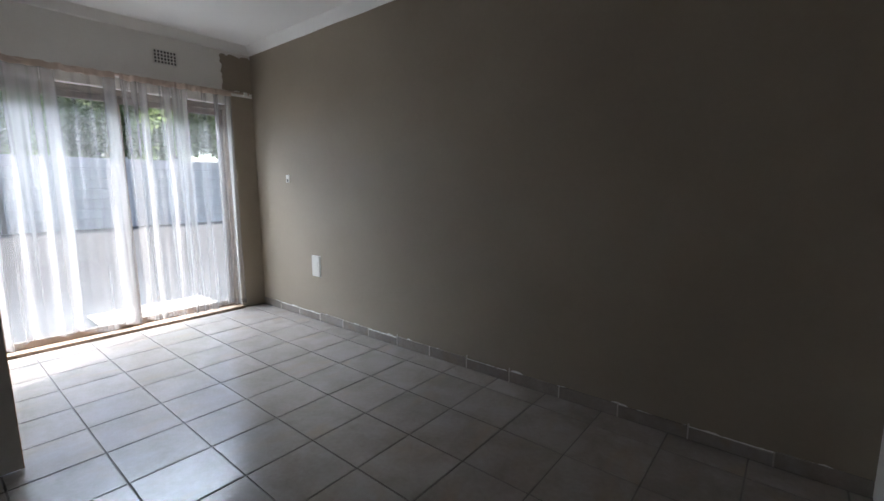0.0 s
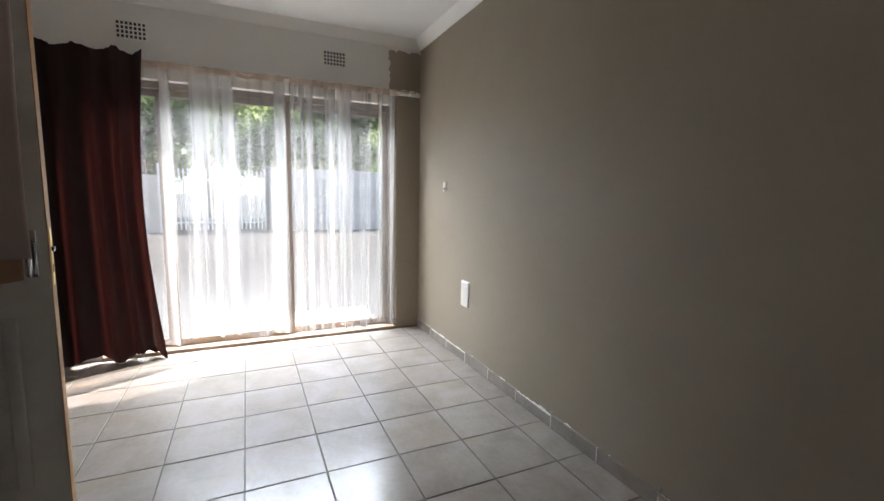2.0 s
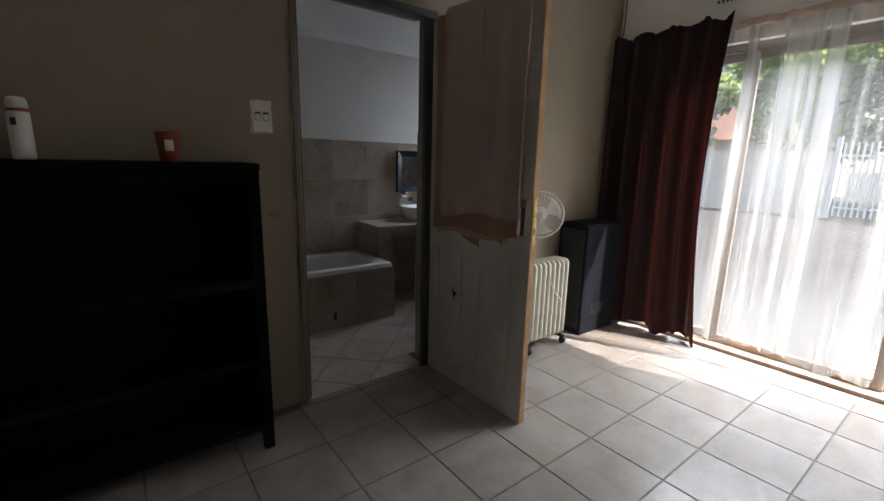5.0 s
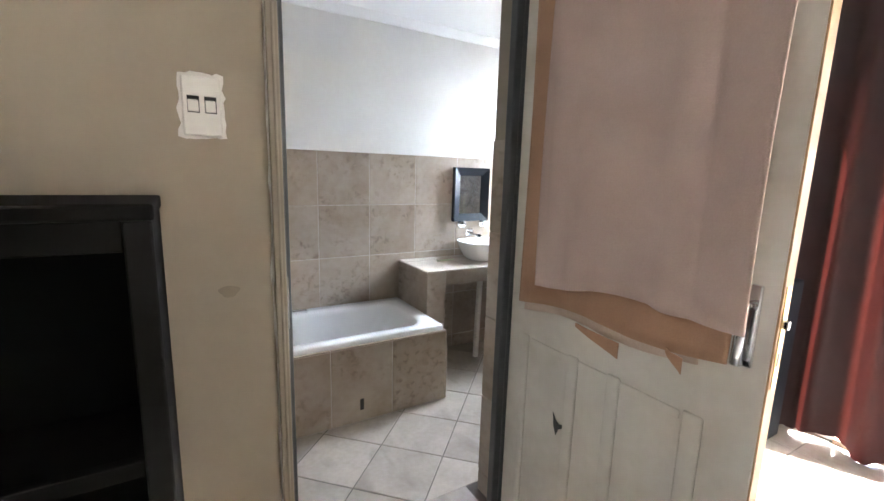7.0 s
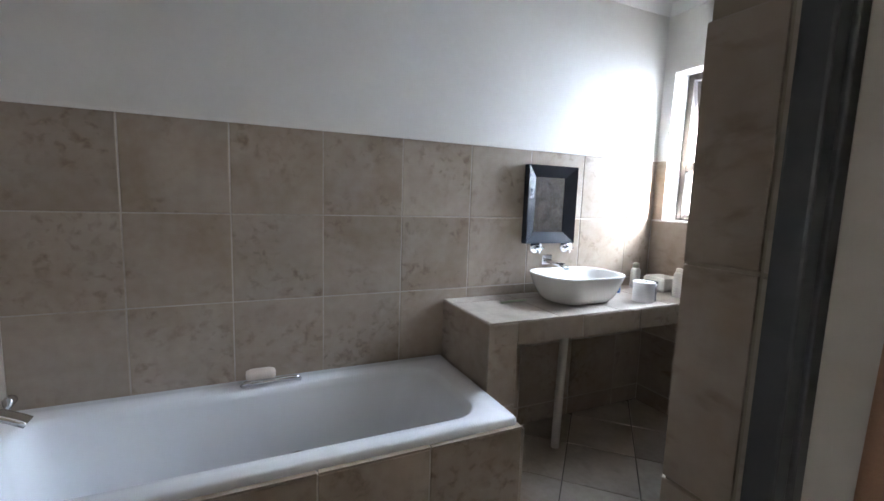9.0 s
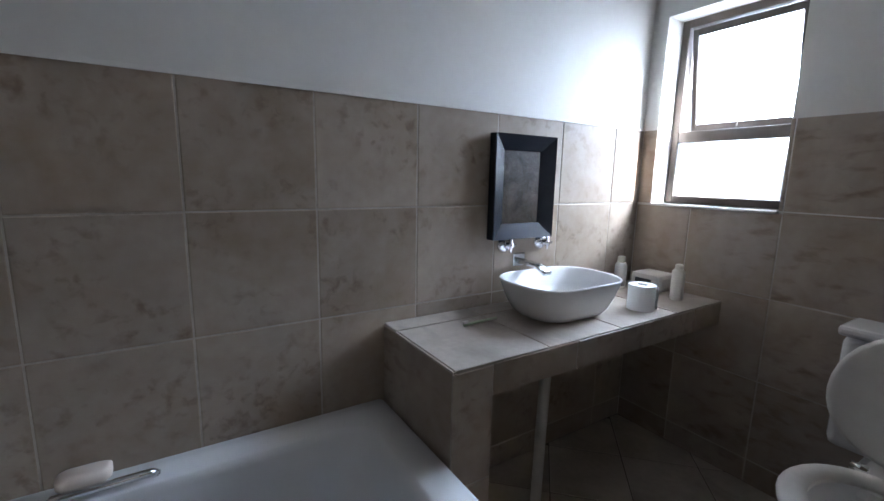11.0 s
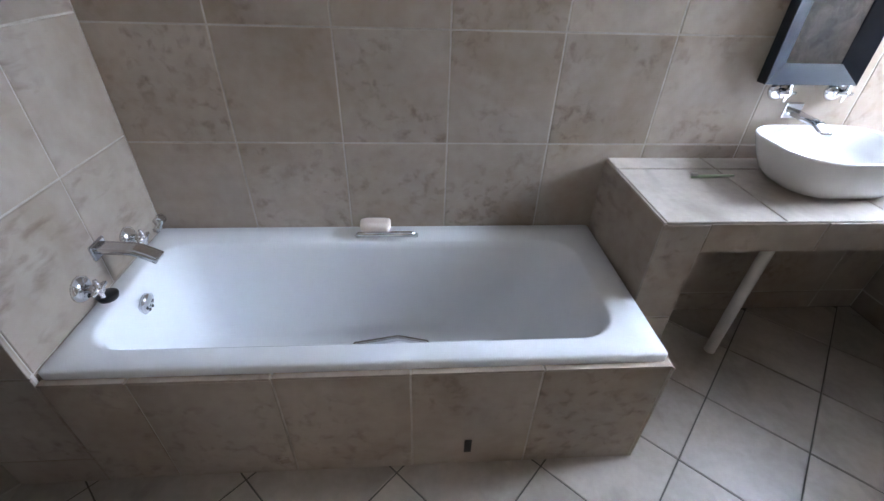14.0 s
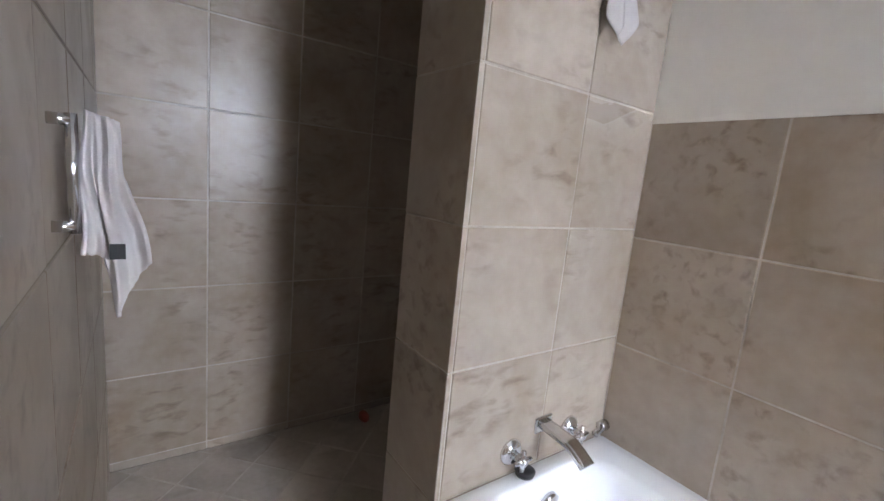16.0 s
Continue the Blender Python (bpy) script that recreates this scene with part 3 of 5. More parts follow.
# Keyhole's dark inside painted by a black box on the uncut plate.
put("keyhole", box(LX0 + 0.015, LX1 - 0.015, LY1 + 0.001, LY1 + 0.003, 1.0, 1.03), BLACK, door)
put("handle_plate", box(LX1, LX1 + 0.009, 1.478, 1.516, 0.985, 1.165, 0.004), CHROME, door, "chrome handle plate")
put("handle", tube([(LX1, 1.497, 1.12), (LX1 + 0.03, 1.497, 1.12), (LX1 + 0.034, 1.497, 1.105), (LX1 + 0.034, 1.497, 0.995)], [0.009, 0.009, 0.009, 0.012]), CHROME, door, "chrome lever handle", True)
for z in (0.25, 1.8):
    put("hinge", tube([(LX0 - 0.006, LY0 - 0.006, z - 0.05), (LX0 - 0.006, LY0 - 0.006, z + 0.05)], 0.007), STEEL, door, "", True)


def hung_towel(name, label, y0, y1, zb, off, mat, seed, skew, bulge=0.0):
    """Towel folded over the door's top edge and hanging down its face."""
    rnd = random.Random(seed)
    p = [rnd.uniform(0, 6) for _ in range(5)]

    def f(u, v):
        s = v * 2.4                       # run from the hem up and over
        y = y0 + (y1 - y0) * u + 0.008 * math.sin(5 * v + p[0])
        z_hem = zb + skew * u + 0.012 * math.sin(7 * u + p[1])
        rip = 0.018 * math.sin(13 * u + p[2] + 2 * v) + 0.008 * math.sin(29 * u + p[3])
        face, back = LX1 + off + bulge * max(0, (u - 0.8) / 0.2) ** 0.7 + max(0, rip) * (1 - v * 0.5) * (1.0 if off > 0.01 else 0.25), LX0 - 0.006 - off * 0.5
        top = LTOP + 0.006 + off * 0.4
        if v < 0.72:
            return (face, y, z_hem + (top - z_hem) * v / 0.72)
        if v < 0.8:
            return (face + (back - face) * (v - 0.72) / 0.08, y, top + 0.004)
        return (back, y, top - (v - 0.8) * 2.2)
    return tagged(link(name, sheet(60, 50, f, 0.005), mat, True), label, "towel")


hung_towel("white_cloth", "thin cream cloth under the towels on the door", 0.80, 1.4, 0.918, 0.0015, BEIGE_CLOTH, 8, 0.03)
tan = hung_towel("tan_towel", "tan brown towel hung over the open door", 0.79, 1.472, 0.945, 0.008, TOWEL_TAN, 2, 0.03)
for y0, y1, z0, z1 in ((1.05, 1.2, 0.94, 0.895), (1.335, 1.375, 0.965, 0.925)):
    def scrap(u, v, y0=y0, y1=y1, z0=z0, z1=z1):
        return (LX1 + 0.0125 + 0.003 * math.sin(5 * u), y0 + (y1 - y0) * u, z0 - 0.012 * u + ((z1 - z0) * (0.25 + 0.75 * u)) * v)
    part("frayed_scrap", sheet(8, 4, scrap, 0.003), TOWEL_TAN, tan)
hung_towel("pink_towel", "dusty pink bath towel hung over the open door", 0.882, 1.518, 1.03, 0.028, TOWEL_PINK, 5, 0.045, bulge=0.03)

SCUFF = material("grey scuff", (0.225, 0.185, 0.135), 0.6, dark=(0.27, 0.225, 0.165), scale=30, amount=0.9)
under(link("scuff", loops([[(-1.135 + 0.024 * math.cos(a) * (1 + 0.2 * math.sin(3 * a)), S + d, 1.055 + 0.016 * math.sin(a)) for a in (6.2832 * i / 24 for i in range(24))] for d in (0.0, 0.0012)]), SCUFF), wall_south)

# ---- bedroom things ----
CX0, CX1, CY0, CY1, CZ = -0.998, 0.02, S + 0.008, 0.995, 1.305
chest = tagged(empty("dark_cabinet", ((CX0 + CX1) / 2, (CY0 + CY1) / 2, 0)), "tall black-brown open wooden cabinet against the wall", "cabinet")
put("top", box(CX0 - 0.004, CX1 + 0.004, CY0, CY1 + 0.005, CZ - 0.03, CZ, 0.006), DARKWOOD, chest)
for x0 in (CX0, CX1 - 0.03):
    put("side_panel", box(x0, x0 + 0.03, CY0, CY1 - 0.04, 0.1, CZ - 0.03, 0.003), DARKWOOD, chest)
    put("front_post", box(x0, x0 + 0.045, CY1 - 0.04, CY1, 0.0, CZ - 0.03, 0.004), DARKWOOD, chest)
    put("back_leg", box(x0, x0 + 0.04, CY0, CY0 + 0.04, 0, 0.1, 0.003), DARKWOOD, chest)
put("back_panel", box(CX0 + 0.03, CX1 - 0.03, CY0, CY0 + 0.012, 0.1, CZ - 0.03), INSIDE, chest)
for z in (0.1, 0.42, 0.78):
    put("shelf", box(CX0 + 0.03, CX1 - 0.03, CY0 + 0.012, CY1 - 0.045, z, z + 0.022, 0.002), DARKWOOD, chest)
    put("rail", box(CX0 + 0.045, CX1 - 0.045, CY1 - 0.03, CY1 - 0.006, z, z + 0.035, 0.003), DARKWOOD, chest)
put("top_rail", box(CX0 + 0.045, CX1 - 0.045, CY1 - 0.03, CY1 - 0.006, CZ - 0.085, CZ - 0.03, 0.003), DARKWOOD, chest)

FX_, FY_ = -0.296, 0.945
flask = tagged(empty("flask", (FX_, FY_, CZ)), "white flask with a pink band standing on the cabinet", "flask")
put("body", loops([ellipse(FX_, FY_, CZ + z, q, q, 24) for z, q in ((0, 0.026), (0.006, 0.03), (0.14, 0.029), (0.148, 0.027))], cap_first=True), PLASTIC, flask, "", True)
put("band", loops([ellipse(FX_, FY_, CZ + z, q, q, 24) for z, q in ((0.148, 0.027), (0.15, 0.0285), (0.155, 0.0285), (0.157, 0.027))], cap_first=True), RED, flask, "", True)
put("cap", loops([ellipse(FX_, FY_, CZ + z, q, q, 24) for z, q in ((0.157, 0.027), (0.182, 0.026), (0.192, 0.02))], cap_first=True), PLASTIC, flask, "", True)
put("mark", box(FX_ + 0.004, FX_ + 0.018, FY_ + 0.0265, FY_ + 0.0305, CZ + 0.105, CZ + 0.128), BLACK, flask)
cup = tagged(empty("paper_cup", (-0.695, 0.92, CZ)), "red paper cup with a white printed mark", "cup")
put("body", loops([ellipse(-0.695, 0.92, CZ + z, r, r, 24) for z, r in ((0, 0.03), (0.105, 0.042), (0.11, 0.043), (0.108, 0.039), (0.01, 0.028))], cap_first=True), RED, cup, "", True)
put("print", loops([ellipse(-0.695, 0.945 + z * 0.11, CZ + 0.04 + z, 0.017, 0.0125, 16) for z in (0, 0.04)], cap_first=True), PLASTIC, cup, "white printed mark", True)

heater = tagged(empty("oil_heater", (-2.95, 0.93, 0)), "cream oil-filled radiator heater on castors", "heater")
for i in range(9):
    x = -3.125 + i * 0.05
    ring = round_rect(0.845, 1.005, 0.075, 0.655, 0, 0.035, 4)
    fin = loops([[(x + dx, 0.925 + (p[0] - 0.925) * s, 0.365 + (p[1] - 0.365) * (1 - (1 - s) * 0.3)) for p in ring] for dx, s in ((-0.012, 0.82), (-0.006, 1.0), (0.006, 1.0), (0.012, 0.82))], cap_first=True)
    put("fin", fin, CREAM, heater, "", True)
put("core", tube([(-3.12, 0.925, 0.14), (-2.72, 0.925, 0.14)], 0.025), CREAM, heater, "", True)
put("core", tube([(-3.12, 0.925, 0.58), (-2.72, 0.925, 0.58)], 0.025), CREAM, heater, "", True)
put("control_box", box(-2.715, -2.64, 0.855, 0.995, 0.1, 0.645, 0.015), CREAM, heater)
for x in (-3.12, -2.74):
    put("foot_bar", box(x - 0.014, x + 0.014, 0.83, 1.02, 0.05, 0.068, 0.004), BLACK, heater)
    for y in (0.845, 1.005):
        put("castor", tube([(x - 0.012, y, 0.025), (x + 0.012, y, 0.025)], 0.025), BLACK, heater, "", True)
put("cord", tube([(-2.9, 1.008, 0.64), (-2.92, 1.016, 0.5), (-2.98, 1.018, 0.42), (-3.05, 1.014, 0.36)], 0.004), PLASTIC, heater, "", True)

fan = tagged(empty("pedestal_fan", (-2.97, 0.79, 0)), "white pedestal fan standing behind the heater", "fan")
FC = Vector((-2.98, 0.83, 0.97))
fd = Vector((0.75, 0.66, 0.0)).normalized()
fs = Vector((-fd.y, fd.x, 0))
put("base", loops([ellipse(-2.97, 0.79, z, r, r * 0.6, 28) for z, r in ((0, 0.11), (0.02, 0.11), (0.035, 0.06), (0.05, 0.02))], cap_first=True), PLASTIC, fan, "", True)
put("pole", tube([(-2.97, 0.79, 0.03), (-2.97, 0.79, 0.9)], 0.012), PLASTIC, fan, "", True)
put("motor", tube([FC - fd * 0.12, FC - fd * 0.1, FC - fd * 0.02], [0.03, 0.05, 0.05]), PLASTIC, fan, "", True)
for k, (d, rad) in enumerate(((0.03, 0.165), (0.0, 0.165))):
    circ = [FC + fd * d + (fs * math.cos(a) + Vector((0, 0, 1)) * math.sin(a)) * rad for a in (6.2832 * i / 36 for i in range(37))]
    put("guard_ring", tube(circ, 0.005, sides=6, cap=False), PLASTIC, fan, "", True)
for i in range(36):
    a = 6.2832 * i / 36
    d = fs * math.cos(a) + Vector((0, 0, 1)) * math.sin(a)
    put("guard_wire", tube([FC + fd * 0.055 + d * 0.03, FC + fd * 0.05 + d * 0.1, FC + fd * 0.03 + d * 0.165], 0.0015, sides=4), PLASTIC, fan)
for i in range(3):
    a0 = 2.094 * i + 0.5

    def blade(u, v, a0=a0):
        a = a0 + (v - 0.5) * (0.5 + 0.9 * u)
        r = 0.025 + 0.12 * u
        d = fs * math.cos(a) + Vector((0, 0, 1)) * math.sin(a)
        return FC + d * r + fd * (0.02 + 0.02 * (v - 0.5))
    put("blade", sheet(6, 6, blade, 0.002), PLASTIC, fan, "", True)
put("hub", tube([FC + fd * 0.005, FC + fd * 0.04], 0.025), PLASTIC, fan, "", True)

case = tagged(empty("speaker_cabinet", (-3.56, 0.87, 0)), "tall dark blue-black speaker cabinet beside the curtain", "speaker")
put("body", box(-3.8, -3.34, 0.74, 1.0, 0.0, 0.885, 0.012), NAVY, case)
put("front_grille", box(-3.341, -3.333, 0.77, 0.975, 0.05, 0.84, 0.003), BLACK, case)
put("port", box(-3.62, -3.44, 0.999, 1.005, 0.16, 0.24, 0.002), BLACK, case)

# ---- bathroom things ----
bath = tagged(empty("bathtub", (-1.55, -0.54, 0.05)), "white built-in bathtub with chrome grips", "bathtub")
bx0, bx1, by0, by1, bz = -2.352, PX0 + 0.002, BS + 0.0005, -0.219, 0.476
k = 6
rings = [round_rect(bx0, bx1, by0, by1, bz - 0.035, 0.015, k),
         round_rect(bx0, bx1, by0, by1, bz - 0.008, 0.015, k),
         round_rect(bx0 + 0.008, bx1 - 0.008, by0 + 0.008, by1 - 0.008, bz, 0.015, k),
         round_rect(bx0 + 0.1, bx1 - 0.05, by0 + 0.105, by1 - 0.062, bz + 0.001, 0.105, k),
         round_rect(bx0 + 0.11, bx1 - 0.06, by0 + 0.113, by1 - 0.07, bz - 0.005, 0.105, k),
         round_rect(bx0 + 0.122, bx1 - 0.068, by0 + 0.12, by1 - 0.077, bz - 0.03, 0.1, k),
         round_rect(bx0 + 0.26, bx1 - 0.11, by0 + 0.15, by1 - 0.11, bz - 0.26, 0.09, k),
         round_rect(bx0 + 0.33, bx1 - 0.14, by0 + 0.17, by1 - 0.135, bz - 0.35, 0.08, k),
         round_rect(bx0 + 0.4, bx1 - 0.2, by0 + 0.2, by1 - 0.175, bz - 0.375, 0.06, k)]
put("tub", loops(rings), ENAMEL, bath, "", True)
ovx = bx1 - 0.078
put("overflow", tube([(ovx + 0.004, -0.55, 0.4), (ovx - 0.008, -0.55, 0.398), (ovx - 0.012, -0.55, 0.397)], [0.034, 0.034, 0.026], sides=24), CHROME, bath, "chrome overflow plate", True)
# Black discs on the solid plate paint the shade in its holes.
for i in range(6):
    a = 6.2832 * i / 6
    put("overflow_hole", tube([(ovx - 0.0105, -0.55 + 0.017 * math.cos(a), 0.397 + 0.017 * math.sin(a)), (ovx - 0.0135, -0.55 + 0.017 * math.cos(a), 0.397 + 0.017 * math.sin(a))], 0.005, sides=8), BLACK, bath)
put("waste", tube([(-1.1, -0.55, 0.099), (-1.1, -0.55, 0.105)], 0.03, sides=24), CHROME, bath, "", True)
gy = by1 - 0.09
put("grip", tube([(-1.72, gy + 0.006, 0.4), (-1.7, gy - 0.02, 0.425), (-1.62, gy - 0.032, 0.435), (-1.5, gy - 0.02, 0.425), (-1.47, gy + 0.006, 0.4)], 0.009), CHROME, bath, "chrome grab handle", True)
put("soap_rest", tube([(-1.675, BS + 0.075, bz + 0.002), (-1.668, BS + 0.09, bz + 0.017), (-1.64, BS + 0.094, bz + 0.02), (-1.5, BS + 0.094, bz + 0.02), (-1.472, BS + 0.09, bz + 0.017), (-1.465, BS + 0.075, bz + 0.002)], 0.011), CHROME, bath, "chrome grip on the rim", True)
soap = tagged(link("soap_bar", loops([round_rect(-1.585 + i, -1.475 - i, BS + 0.028 + i, BS + 0.088 - i, bz + 0.021 + z, 0.018) for i, z in ((0.008, 0), (0, 0.009), (0, 0.028), (0.01, 0.036))], cap_first=True), SOAP, True), "worn cream bar of soap on the bath rim", "soap")
plug = tagged(link("bath_plug", tube([(bx1 - 0.03, -0.49, bz + 0.001), (bx1 - 0.03, -0.49, bz + 0.015), (bx1 - 0.03, -0.49, bz + 0.02)], [0.026, 0.03, 0.024], sides=20), BLACK, True), "black rubber plug on the bath rim", "plug")


def star_tap(at, axis, name="tap", s=1.0):
    """Wall tap: round flange, stem and a four-armed head."""
    p, d = Vector(at), Vector(axis).normalized()
    t = tagged(empty(name, at), "chrome wall tap with a cross head", "tap", group="wall taps")
    put("flange", tube([p, p + d * 0.006 * s, p + d * 0.016 * s, p + d * 0.02 * s], [0.038 * s, 0.038 * s, 0.028 * s, 0.014 * s], sides=24), CHROME, t, "", True)
    put("stem", tube([p + d * 0.01 * s, p + d * 0.06 * s], 0.012 * s), CHROME, t, "", True)
    a = d.orthogonal().normalized()
    b = d.cross(a)
    q = p + d * 0.05 * s
    head = bmesh.new()
    for w in ((a + b), (a - b)):
        w = w.normalized() * 0.03 * s
        tube([q - w, q, q + w], [0.006 * s, 0.009 * s, 0.006 * s], head, 10)
    put("head", head, CHROME, t, "", True)
    return t


star_tap((PX0, -0.45, 0.545), (-1, 0, 0))
star_tap((PX0, -0.70, 0.55), (-1, 0, 0))
spout = tagged(empty("bath_spout", (PX0, -0.57, 0.6)), "flat chrome bath spout on the tiled wall", "spout")
put("flange", box(PX0 - 0.008, PX0, -0.605, -0.535, 0.575, 0.625, 0.006), CHROME, spout)
put("arm", sheet(10, 4, lambda u, v: (PX0 - 0.17 * u, -0.57 + (v - 0.5) * 0.045, 0.612 - 0.012 * u - 0.05 * max(0, u - 0.6) ** 1.3 * 2), 0.016), CHROME, spout, "", True)
stub = tagged(link("pipe_stub", tube([(PX0 - 0.012, BS, 0.515), (PX0 - 0.012, BS + 0.03, 0.515), (PX0 - 0.012, BS + 0.03, 0.5), (PX0 - 0.014, BS + 0.055, 0.497)], [0.018, 0.018, 0.011, 0.012]), CHROME, True), "small chrome pipe stub in the bath corner", "pipe")

# bath surround and counter bodies
surround = structure("trim_bath_surround", box(-2.362, PX0, -0.225, -0.203 - GY, 0, 0.44), GROUT_PALE, "stone-tiled front of the built-in bath", "bath surround")
box_end = structure("trim_bath_end", box(-2.362, -2.352, BS, -0.21, 0, 0.44), GROUT_PALE, "tiled end of the bath surround", "bath surround")
under(link("chipped_slot", box(-1.836, -1.814, -0.2025, -0.2005, 0.07, 0.135, 0.0005), BLACK), surround)
KX0, KX1, KY, KZ = BW, -2.357, -0.44, 0.752
counter = tagged(empty("vanity_counter", ((KX0 + KX1) / 2, -0.66, 0)), "built-in stone-tiled vanity counter on a tiled pier", "counter")
put("slab", box(KX0, KX1 - 0.004, BS, KY - GY, KZ - 0.1, KZ - GY), GROUT_PALE, counter)
put("pier", box(KX1 - 0.135, KX1 - 0.004, BS, KY - GY, 0, KZ - 0.1), GROUT_PALE, counter)

basin = tagged(empty("washbasin", (-3.0, -0.678, KZ)), "white ceramic bowl basin standing on the counter", "basin")


def bowl(z, hx, hy, r):
    return round_rect(-3.0 - hx, -3.0 + hx, -0.678 - hy, -0.678 + hy, KZ + z, r, 8)


put("bowl", loops([bowl(0.0, 0.15, 0.105, 0.09), bowl(0.008, 0.165, 0.12, 0.1), bowl(0.03, 0.186, 0.137, 0.11), bowl(0.07, 0.208, 0.151, 0.12), bowl(0.128, 0.229, 0.164, 0.125), bowl(0.135, 0.231, 0.166, 0.125), bowl(0.139, 0.228, 0.163, 0.123), bowl(0.135, 0.222, 0.157, 0.12), bowl(0.07, 0.19, 0.137, 0.11), bowl(0.03, 0.13, 0.09, 0.08), bowl(0.022, 0.05, 0.04, 0.035)], cap_first=True), CERAMIC, basin, "", True)
put("waste", tube([(-2.99, -0.665, KZ + 0.022), (-2.99, -0.665, KZ + 0.027)], 0.022, sides=20), CHROME, basin, "", True)
tagged(link("waste_pipe", tube([(-2.9, -0.64, 0.0), (-2.905, -0.64, 0.3), (-2.915, -0.64, KZ - 0.1)], 0.021, sides=18), PLASTIC, True), "white plastic waste pipe under the counter", "pipe")
star_tap((-2.885, BS, 0.995), (0, 1, 0), s=0.9)
star_tap((-3.085, BS, 0.995), (0, 1, 0), s=0.9)
bsp = tagged(empty("basin_spout", (-2.97, BS, 0.925)), "flat chrome basin spout on the wall", "spout")
put("flange", box(-3.0, -2.935, BS, BS + 0.008, 0.9, 0.955, 0.005), CHROME, bsp)
put("arm", sheet(10, 4, lambda u, v: (-2.97 + (v - 0.5) * 0.04, BS + 0.17 * u, 0.93 - 0.005 * u - 0.035 * max(0, u - 0.7) * 2), 0.014), CHROME, bsp, "", True)

mirror = tagged(empty("wall_mirror", (-2.974, BS, 1.02)), "spotted wall mirror in a wide blue-black frame", "mirror")
mx0, mx1, mz0, mz1, mf = -3.112, -2.797, 1.02, 1.425, 0.06
put("mirror_glass", box(mx0 + mf - 0.005, mx1 - mf + 0.005, BS, BS + 0.012, mz0 + mf - 0.005, mz1 - mf + 0.005), MIRROR, mirror, "spotted mirror glass")
outer = [(mx0, mz0), (mx1, mz0), (mx1, mz1), (mx0, mz1)]
inner = [(mx0 + mf, mz0 + mf), (mx1 - mf, mz0 + mf), (mx1 - mf, mz1 - mf), (mx0 + mf, mz1 - mf)]
for i, nm in enumerate(("frame_bottom", "frame_side", "frame_top", "frame_side")):
    j = (i + 1) % 4
    bm = bmesh.new()
    o0, o1, n0, n1 = outer[i], outer[j], inner[i], inner[j]
    lo = [bm.verts.new((p[0], BS + 0.001, p[1])) for p in (o0, o1, n1, n0)]
    hi = [bm.verts.new((p[0], BS + d, p[1])) for p, d in ((o0, 0.042), (o1, 0.042), (n1, 0.016), (n0, 0.016))]
    bm.faces.new(lo)
    bm.faces.new(hi)
    for q in range(4):
        bm.faces.new((lo[q], lo[(q + 1) % 4], hi[(q + 1) % 4], hi[q]))
    put(nm, bm, FRAME_BLUE, mirror)

roll = tagged(empty("toilet_roll", (-3.33, -0.55, KZ)), "part-used white toilet roll standing on the counter", "toilet roll")
put("paper", loops([ellipse(-3.33, -0.55, KZ + z, r, r, 28) for z, r in ((0, 0.052), (0.1, 0.052), (0.1, 0.021), (0.06, 0.02))], cap_first=True), PAPER, roll, "", False)
put("loose_sheet", sheet(8, 6, lambda u, v: (-3.33 - 0.052 * math.cos(u * 1.2) - 0.012 * u, -0.55 + 0.054 * math.sin(u * 1.2) + 0.002, KZ + 0.002 + 0.09 * v), 0.001), PAPER, roll, "", True)


def bottle(name, label, at, prof, mat, capmat, caph):
    t = tagged(empty(name, at), label, "bottle")
    x, y, z = at
    put("body", loops([ellipse(x, y, z + h, r, r, 24) for h, r in prof], cap_first=True), mat, t, "", True)
    h, r = prof[-1]
    put("cap", loops([ellipse(x, y, z + h + d, q, q, 20) for d, q in ((0, r * 0.95), (caph * 0.85, r * 0.9), (caph, r * 0.6))], cap_first=True), capmat, t, "", True)
    return t


bottle("spray_can", "white aerosol can on the counter", (-3.595, -0.555, KZ), ((0, 0.024), (0.004, 0.026), (0.125, 0.026), (0.135, 0.018)), PLASTIC, PLASTIC, 0.022)
bottle("lotion_bottle", "white plastic lotion bottle in the counter corner", (-3.60, -0.84, KZ), ((0, 0.026), (0.004, 0.028), (0.1, 0.028), (0.115, 0.02)), PLASTIC, CREAM, 0.03)
tub_ = tagged(empty("wipes_pack", (-3.665, -0.73, KZ)), "white and grey pack of wet wipes", "pack")
put("pack", box(-3.74, -3.6, -0.79, -0.64, KZ, KZ + 0.085, 0.02), PLASTIC, tub_)
put("printed_band", box(-3.6005, -3.599, -0.76, -0.68, KZ + 0.025, KZ + 0.06), STEEL, tub_, "grey printed band")
tagged(link("blue_cap", tube([(-3.36, -0.75, KZ), (-3.36, -0.75, KZ + 0.045), (-3.36, -0.75, KZ + 0.05)], [0.02, 0.019, 0.014], sides=18), BLUE, True), "blue plastic bottle cap beside the basin", "cap")
tb = tagged(empty("toothbrush", (-2.65, -0.72, KZ)), "pale green toothbrush lying on the counter", "toothbrush")
put("grip", tube([(-2.58, -0.715, KZ + 0.006), (-2.64, -0.72, KZ + 0.006), (-2.73, -0.725, KZ + 0.006)], [0.005, 0.006, 0.004], sides=8), GREENISH, tb, "", True)
put("bristles", box(-2.597, -2.575, -0.72, -0.71, KZ + 0.01, KZ + 0.02, 0.002), PLASTIC, tb)

# toilet beside the window wall
toilet = tagged(empty("toilet", (-3.3, 0.2, 0)), "white ceramic toilet with its lid raised", "toilet")
TC = 0.19


